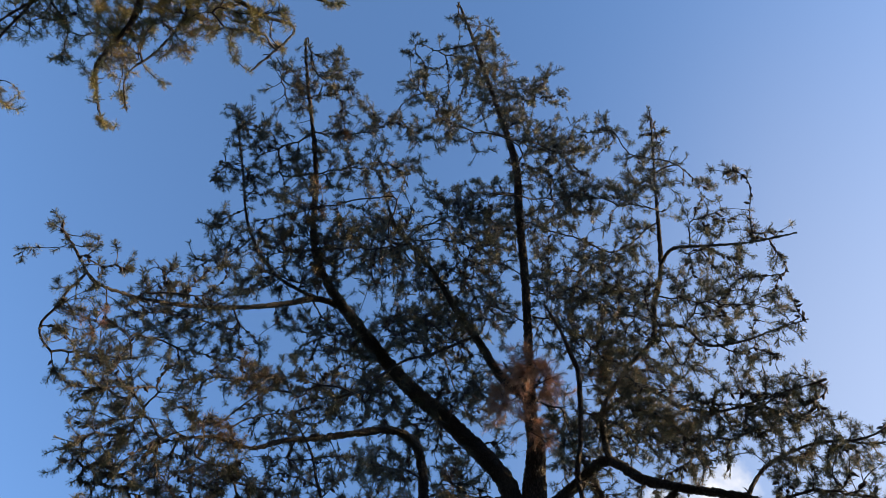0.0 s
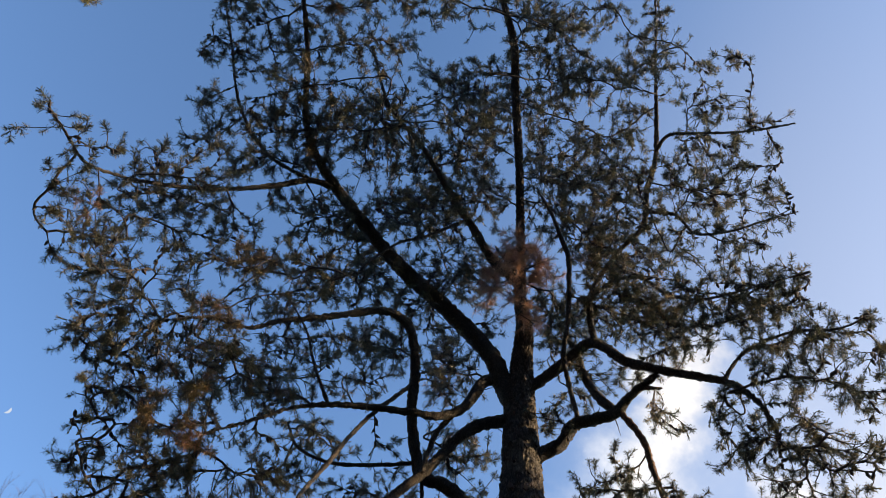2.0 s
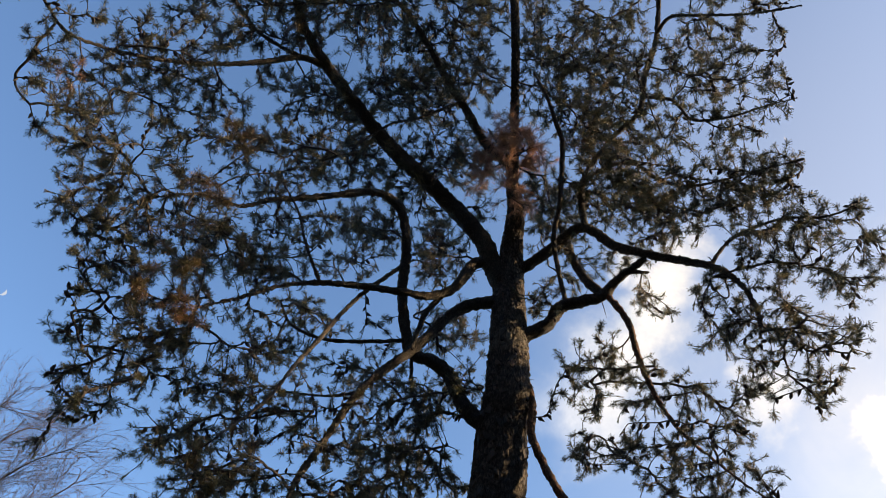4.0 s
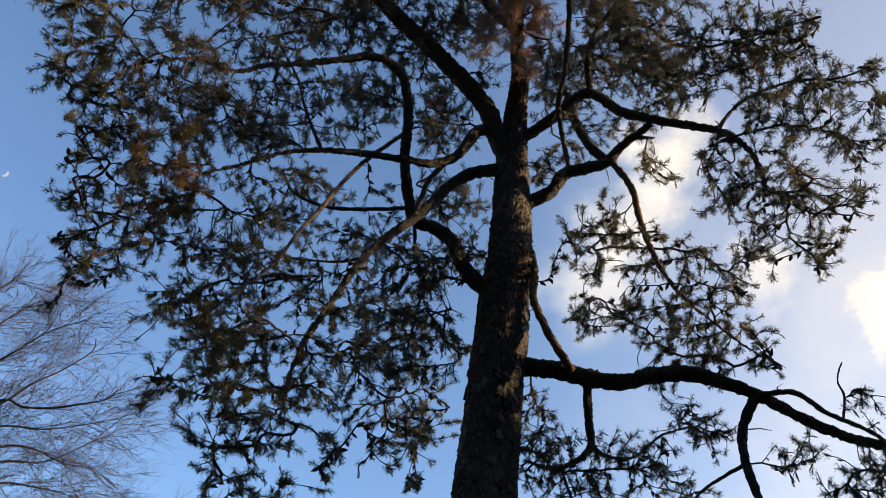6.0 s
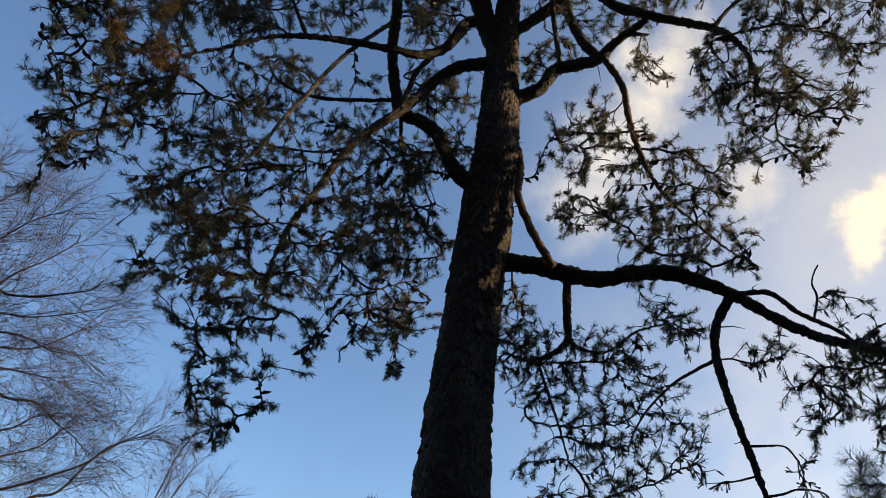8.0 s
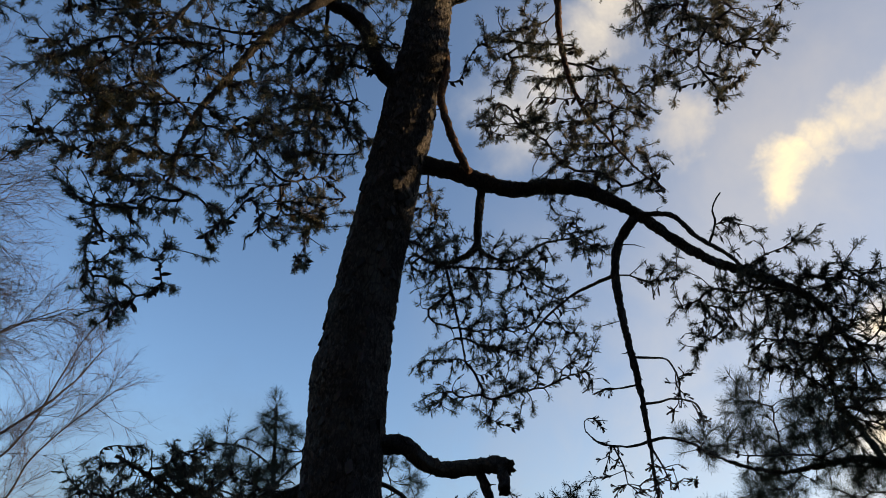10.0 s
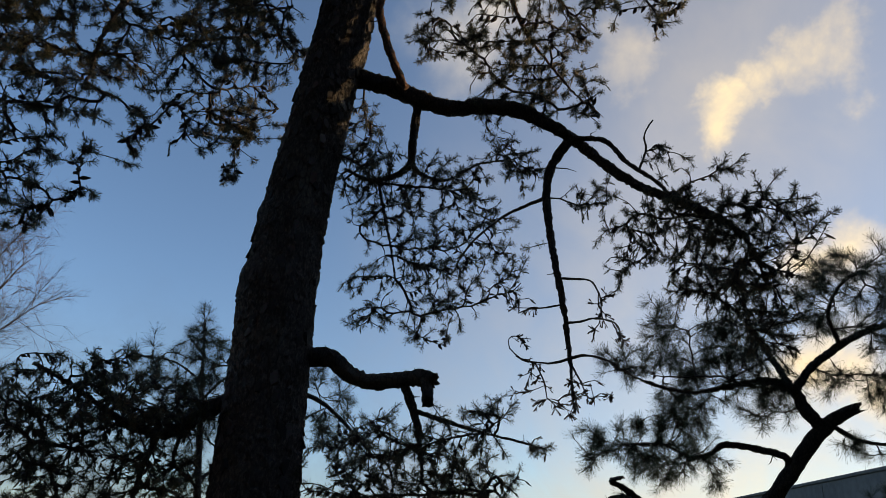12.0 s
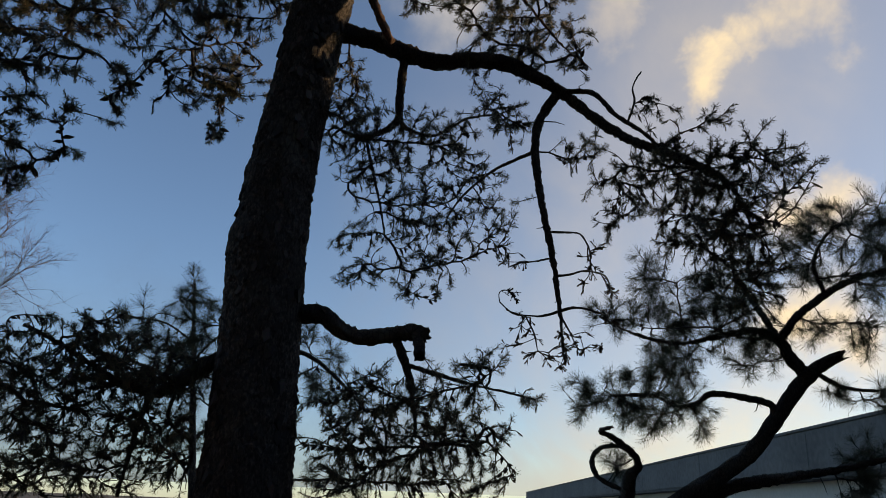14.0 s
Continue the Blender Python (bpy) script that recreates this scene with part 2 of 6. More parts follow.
def crown(tree, boughs, seed, spacing=0.11, step=0.055, needles=(58, 0.031, 0.0036, 0.045, (40, 100)), mat=None, thin=0.0033, cones=0, droop=0.0, fill=1.0, twig_mat=None, fur=0.55, swell=1.15, wither=0.0, vigour=0.0, sag=0.35, cone_size=1.0):
    """Twigs that grow from the boughs towards the places of their sprays, with needles on the young shoots.
    boughs: (object, path, sprays); a spray is x, y, z, x, y, z, radius, and perhaps a material."""
    rng = np.random.default_rng(seed)

    def strength(z):
        return 1 + vigour * np.clip((z - 4.5) / 3, 0, 1)

    node_at, node_up, node_bough = [], [], []
    for b, (ob, path, sprays) in enumerate(boughs):
        for q in path[::3]:
            node_at.append(q[:3])
            node_up.append(-1)
            node_bough.append(b)
    first = len(node_at)
    goals, wanted = [], []
    for b, (ob, path, sprays) in enumerate(boughs):
        for s in sprays:
            a, c, r = np.array(s[0:3]), np.array(s[3:6]), s[6] * swell
            wanted.append((a, c, r))
            area = math.pi * r * r + 2 * r * np.linalg.norm(c - a)
            count = max(3, int(fill * area / (spacing * (0.35 + 0.65 * strength(a[2]))) ** 2))
            hubs = []
            for _ in range(max(1, count // 6)):
                out = rng.normal(size=3)
                out *= r * rng.uniform(0, 1) ** 0.36 / np.linalg.norm(out)
                hubs.append(a + (c - a) * rng.uniform() + out)
            for _ in range(count):
                goals.append(hubs[rng.integers(len(hubs))] + rng.normal(size=3) * min(0.048 * strength(a[2]), r * 0.6))
    goals = np.array(goals)
    at = np.array(node_at)
    # each spray has a branch of its own, that leaves the nearest wood and runs along the spray
    ends = np.array([(*a, *c) for a, c, r in wanted]).reshape(-1, 2, 3)
    gap, root = np.full(ends.shape[:2], 1e9), np.zeros(ends.shape[:2], int)
    waiting = np.ones(len(wanted), bool)
    seen = 0
    while waiting.any():
        d = np.linalg.norm(ends[:, :, None] - at[None, None, seen:], axis=3)
        closer, which = d.min(2), d.argmin(2) + seen
        root = np.where(closer < gap, which, root)
        gap = np.minimum(gap, closer)
        seen = len(at)
        w, e = np.unravel_index(np.where(waiting[:, None], gap, 1e9).argmin(), gap.shape)
        waiting[w] = False
        a, c, r = wanted[w]
        if e == 1:
            a, c = c, a
        k, far = int(root[w, e]), gap[w, e]
        a = a + rng.normal(size=3) * r * 0.35
        c = a + (c - a) * rng.uniform(0.5, 0.9) + rng.normal(size=3) * r * 0.35
        run = [at[k], at[k] + (a - at[k]) * 0.55 + rng.normal(size=3) * 0.09 * far, a, c]
        line = glide([(*q, 0.01) for q in run], step)[1:, :3]
        wave = np.cumsum(rng.normal(size=(len(line), 3)) * step * 0.13, axis=0)
        line = line + wave - np.linspace(0, 1, len(line))[:, None] * wave[-1] * 0.7
        last, fresh = k, []
        for q in line:
            node_up.append(last)
            node_bough.append(node_bough[k])
            last = len(node_up) - 1
            fresh.append(q)
        at = np.vstack([at, fresh])
    best, near = np.full(len(goals), 1e9), np.zeros(len(goals), int)

    alive = np.ones(len(goals), bool)

    def update(lo):
        left = np.where(alive)[0]
        for i in range(lo, len(at), 300):
            block = at[i:i + 300]
            d = (goals[left] ** 2).sum(1)[:, None] - 2 * goals[left] @ block.T + (block ** 2).sum(1)[None]
            k = d.argmin(1)
            v = np.sqrt(np.maximum(d[np.arange(len(left)), k], 0))
            w = v < best[left]
            best[left[w]], near[left[w]] = v[w], k[w] + i

    update(0)
    tips = []
    reach = step * 3
    for turn in range(90):
        hit = alive & (best < step * 1.1)
        for g in np.where(hit)[0]:
            tips.append((near[g], goals[g]))
        alive &= ~hit
        if not alive.any():
            break
        active = alive & (best < reach)
        if not active.any() or turn % 6 == 5:
            reach *= 1.35
            active = alive & (best < reach)
        pull = {}
        for g in np.where(active)[0]:
            pull.setdefault(near[g], []).append(g)
        fresh = []
        for k, gs in pull.items():
            out = (goals[gs] - at[k])
            out = (out / np.linalg.norm(out, axis=1)[:, None]).sum(0) + rng.normal(size=3) * 0.25 * math.sqrt(len(gs))
            if node_up[k] >= 0:
                old = at[k] - at[node_up[k]]
                out = out / (np.linalg.norm(out) + 1e-9) + 0.5 * old / (np.linalg.norm(old) + 1e-9)
            out[2] -= droop * min(1.0, max(0.0, (6.5 - at[k][2]) / 1.5))
            out /= np.linalg.norm(out) + 1e-9
            fresh.append(at[k] + out * step)
            node_up.append(k)
            node_bough.append(node_bough[k])
        if fresh:
            lo = len(at)
            at = np.vstack([at, fresh])
            update(lo)
    up, bough = np.array(node_up), np.array(node_bough)
    total = len(at)
    load = np.zeros(total)
    kids = np.bincount(up[up >= 0], minlength=total)
    # young wood straightens into smooth curves
    grown = np.arange(first, total)
    for _ in range(3):
        below = np.zeros((total, 3))
        np.add.at(below, up[grown], at[grown])
        ahead = np.where(kids[:, None] > 0, below / np.maximum(kids, 1)[:, None], at)
        inner = grown[kids[grown] > 0]
        at[inner] = 0.4 * at[inner] + 0.3 * at[up[inner]] + 0.3 * ahead[inner]
    for i in range(total - 1, first - 1, -1):
        if kids[i] == 0:
            load[i] += 1
        load[up[i]] += load[i]
    size = np.minimum(thin * np.maximum(load, 1) ** 0.28, 0.0095)
    way = np.zeros((total, 3))
    way[first:] = at[first:] - at[up[first:]]
    way /= np.linalg.norm(way, axis=1)[:, None] + 1e-9
    side = np.cross(way, (0.31, 0.22, 0.93))
    side /= np.linalg.norm(side, axis=1)[:, None] + 1e-9
    other = np.cross(way, side)
    ring = 3
    turn = np.arange(ring) * 2 * np.pi / ring
    circle = np.cos(turn)[None, :, None] * side[:, None] + np.sin(turn)[None, :, None] * other[:, None]
    # needles: at each reached place, and here and there along the young wood
    spots = [(at[k], g - at[k] + way[k] * step * 1.2 + np.array([0, 0, -sag * min(1.0, max(-0.6, (6.5 - at[k][2]) / 1.5))]) * step, k) for k, g in tips]
    for i in range(first, total):
        if load[i] <= 20 and rng.uniform() < (fur if load[i] <= 2 else fur * 0.5 if load[i] <= 7 else fur * 0.3):
            spots.append((at[i], way[i] + rng.normal(size=3) * 0.45, i))
    fresh_kinds = 7
    kinds = [tuft(rng, *needles) for _ in range(fresh_kinds)]
    withered = [tuft(rng, 13, 0.036, 0.0060, 0.03, (4, 24)) for _ in range(2)]
    for b, (ob, path, sprays) in enumerate(boughs):
        own = np.where((bough == b) & (np.arange(total) >= first))[0]
        if len(own) == 0:
            continue
        start = at[up[own]][:, None] + circle[own] * np.minimum(size[up[own]], size[own] * 1.5)[:, None, None]
        end = at[own][:, None] + circle[own] * size[own][:, None, None]
        verts = np.concatenate([start, end], 1).reshape(-1, 3)
        j = np.arange(ring)
        quad = np.stack([j, (j + 1) % ring, (j + 1) % ring + ring, j + ring], 1)
        faces = (quad[None] + (np.arange(len(own)) * ring * 2)[:, None, None]).reshape(-1, 4)
        part_of(ob, "twig_wood", mesh_from("twig_wood", verts, faces, twig_mat or TWIG), kind="stuff")
        mine = [s for s in spots if bough[s[2]] == b]
        if mine and mat:
            where = np.array([s[0] for s in mine])
            z = np.array([s[1] for s in mine])
            z /= np.linalg.norm(z, axis=1)[:, None] + 1e-9
            x = np.cross(z, rng.normal(size=(len(z), 3)))
            x /= np.linalg.norm(x, axis=1)[:, None] + 1e-9
            y = np.cross(z, x)
            scale = rng.uniform(0.75, 1.15, len(z)) * strength(where[:, 2])
            pick = rng.integers(0, len(kinds), len(z))
            blocks = []
            old = rng.uniform(size=len(z)) < wither
            z[old] = z[old] * 0.8 + rng.normal(size=(old.sum(), 3)) * 0.3 + np.array([0, 0, -0.55])
            z /= np.linalg.norm(z, axis=1)[:, None]
            x = np.cross(z, y)
            x /= np.linalg.norm(x, axis=1)[:, None] + 1e-9
            y = np.cross(z, x)
            pick = np.where(old, fresh_kinds + pick % 2, pick)
            for k, shape in enumerate(kinds + withered):
                w = pick == k
                if w.any():
                    turned = shape[None, :, 0:1] * x[w][:, None] + shape[None, :, 1:2] * y[w][:, None] + shape[None, :, 2:3] * z[w][:, None]
                    blocks.append((where[w][:, None] + turned * scale[w][:, None, None]).reshape(-1, 3))
            verts = np.vstack(blocks)
            part_of(ob, "foliage", mesh_from("foliage", verts, np.arange(len(verts)).reshape(-1, 3), mat, False), kind="stuff")
    young = np.where((np.arange(total) >= first) & (load <= 12) & (load > 1))[0]
    if cones and len(young):
        chosen = rng.choice(young, min(cones, len(young)), replace=False)
        cone_masses(boughs, chosen[200:], at, way, bough, rng, cone_size)
        for i in chosen[:200]:
            c = part_of(boughs[bough[i]][0], "cone", CONE_MESH)
            hang = Vector((rng.normal() * 0.5, rng.normal() * 0.5, -0.6)) + Vector(way[i])
            c.matrix_local = Matrix.Translation(at[i]) @ hang.to_track_quat("Z", "Y").to_matrix().to_4x4() @ Matrix.Diagonal((*(rng.uniform(0.5, 0.8),) * 3, 1))
    return at, up, first


# ---- the setting ----
GROUND = plain_material("needle_litter", (0.06, 0.046, 0.03), 0.95, 8.0)


def ground_sheet():
    xs = np.concatenate([-np.geomspace(3000, 12, 14), np.linspace(-10, 10, 41), np.geomspace(12, 3000, 14)])
    n = len(xs)
    verts = [(x, y, 0.06 * noise.noise(Vector((x * 0.4, y * 0.4, 0))) if abs(x) < 30 and abs(y) < 30 else 0.0) for y in xs for x in xs]
    a = np.array([j * n + i for j in range(n - 1) for i in range(n - 1)])
    ob = new("ground", mesh_from("ground", verts, np.stack([a, a + 1, a + n + 1, a + n], 1), GROUND))
    return tagged(ob, "brown needle litter and bare soil under the pines", "ground", kind="structure")


ground_sheet()

# unseen dark walls added behind and left of the eye, to shade the trunk
WALL_DARK = plain_material("shade_wall_dark", (0.075, 0.055, 0.048), 0.9, 14.0)
bm = bmesh.new()
bmesh.ops.create_cube(bm, size=1.0, matrix=Matrix.Translation((-6.0, -6.0, 5.5)) @ Matrix.Diagonal((44.0, 0.4, 11.4, 1)))
me = bpy.data.meshes.new("shade_wall_south")
bm.to_mesh(me)
bm.free()
me.materials.append(WALL_DARK)
tagged(new("shade_wall_south", me), "plain dark wall added unseen to block the sky behind the eye", "wall", kind="structure")
# the second unseen wall, added to darken the trunk's left side
bm = bmesh.new()
bmesh.ops.create_cube(bm, size=1.0, matrix=Matrix.Translation((-9.2, -0.6, 5.5)) @ Matrix.Diagonal((0.4, 10.3, 11.4, 1)))
me = bpy.data.meshes.new("shade_wall_west")
bm.to_mesh(me)
bm.free()
me.materials.append(WALL_DARK)
tagged(new("shade_wall_west", me), "plain dark side wall added unseen to block the sky on the left", "wall", kind="structure")

# ---- the old pine ----
pine = tagged(new("pine_tree"), "tall old pine with flaking grey bark, twisted limbs and cones", "tree")
TRUNK = [(0.564, 4.08, 1.42, 0.228), (0.571, 4.12, 1.7, 0.22), (0.572, 4.18, 2.07, 0.212), (0.571, 4.22, 2.45, 0.208), (0.557, 4.23, 2.7, 0.21), (0.556, 4.235, 2.79, 0.212), (0.568, 4.238, 2.835, 0.202), (0.572, 4.24, 2.88, 0.2), (0.576, 4.25, 3.1, 0.197), (0.584, 4.25, 3.18, 0.2), (0.594, 4.25, 3.27, 0.19), (0.607, 4.24, 3.45, 0.184), (0.622, 4.225, 3.6, 0.18), (0.652, 4.21, 3.88, 0.176), (0.681, 4.19, 4.2, 0.176), (0.712, 4.17, 4.4, 0.178), (0.742, 4.11, 4.76, 0.168), (0.77, 4.04, 4.95, 0.1582), (0.79, 4.01, 5.3, 0.144), (0.8, 3.93, 5.82, 0.121), (0.83, 3.8, 6.33, 0.0854), (0.84, 3.62, 6.57, 0.0648), (0.81, 3.53, 6.84, 0.0475), (0.83, 3.45, 7.2, 0.0388), (0.82, 3.24, 7.61, 0.0355), (0.8, 2.92, 8.14, 0.0348), (0.74, 2.47, 8.77, 0.0368), (0.69, 2.07, 9.22, 0.0352), (0.51, 1.66, 9.6, 0.0241), (0.3, 1.22, 9.94, 0.0184), (0.09, 0.79, 10.21, 0.0124), (-0.02, 0.59, 10.32, 0.0093)]
TRUNK = [(0.56, 4.06, -0.1, 0.32), (0.56, 4.07, 0.5, 0.27), (0.56, 4.08, 1.0, 0.24)] + TRUNK
me, trunk_path = tube("trunk", TRUNK, BARK, sides=120, step=0.012, rough=0.012, cell=0.021, knots=0.05)
trunk = part_of(pine, "trunk", me, "grey-brown flaking plated bark")
boughs = [(trunk, trunk_path[trunk_path[:, 2] > 6.5], [(-0.01, 0.65, 10.35, 0.14, 0.86, 9.79, 0.06), (0.34, 0.89, 10.24, 0.31, 1.07, 9.75, 0.17), (-0.49, 1.09, 9.90, -0.40, 1.18, 9.76, 0.10), (-0.26, 1.15, 10.02, 0.61, 1.39, 10.39, 0.22), (-0.14, 1.55, 9.91, 0.94, 1.47, 9.57, 0.32), (0.82, 1.39, 9.76, 1.01, 1.15, 9.26, 0.08), (0.48, 1.82, 9.35, 1.48, 1.93, 9.62, 0.27), (0.44, 2.23, 8.90, 1.53, 2.28, 9.21, 0.26), (0.55, 2.71, 9.06, 1.60, 2.52, 8.44, 0.33), (0.16, 4.06, 3.42, 0.16, 4.39, 3.42, 0.03), (0.13, 4.12, 3.40, 0.21, 4.45, 3.50, 0.03), (0.80, 1.78, 8.98, 1.35, 1.83, 8.92, 0.17)])]


def bough(name, points, sprays, tree=pine):
    mat = RED_BARK if name in ("F", "J") else PALE_BARK if name in ("P",) else LIMB_BARK
    me, path = tube("limb", points, mat, sides=20 if points[0][3] > 0.025 else 8, step=0.02, rough=0.32 * min(points[0][3], 0.04), cell=0.018, broken={"E": 0.06, "E4": 0.05, "S": 0.02, "S5": 0.015}.get(name, 0.0))
    ob = part_of(tree, "limb", me)
    if points[0][3] > 0.012:
        dead_spurs(ob, path)
    return ob, path, sprays


def dead_spurs(ob, path):
    """Short dead twig stubs that stand out of a limb."""
    rng = np.random.default_rng(len(path))
    verts, faces = [], []
    corner = np.arange(3) * 2 * np.pi / 3
    for _ in range(len(path) // 9):
        q = path[rng.integers(1, len(path) - 1)]
        w = rng.normal(size=3)
        w /= np.linalg.norm(w)
        side = np.cross(w, (0.3, 0.8, 0.4))
        side /= np.linalg.norm(side)
        ring = np.cos(corner)[:, None] * side + np.sin(corner)[:, None] * np.cross(w, side)
        reach = q[3] * 0.8 + rng.uniform(0.01, 0.06) + (0.08 if rng.uniform() < 0.12 else 0)
        mid = q[:3] + w * reach * 0.6 + rng.normal(size=3) * 0.006
        tip = q[:3] + w * reach + rng.normal(size=3) * 0.012
        lo = 9 * len(faces) // 6
        verts += [q[:3] + ring * 0.0055, mid + ring * 0.004, tip + ring * 0.0015]
        for k in range(2):
            for j in range(3):
                faces.append((lo + k * 3 + j, lo + k * 3 + (j + 1) % 3, lo + k * 3 + 3 + (j + 1) % 3, lo + k * 3 + 3 + j))
    if faces:
        part_of(ob, "dead_spur_wood", mesh_from("dead_spur_wood", np.vstack(verts), faces, TWIG), kind="stuff")


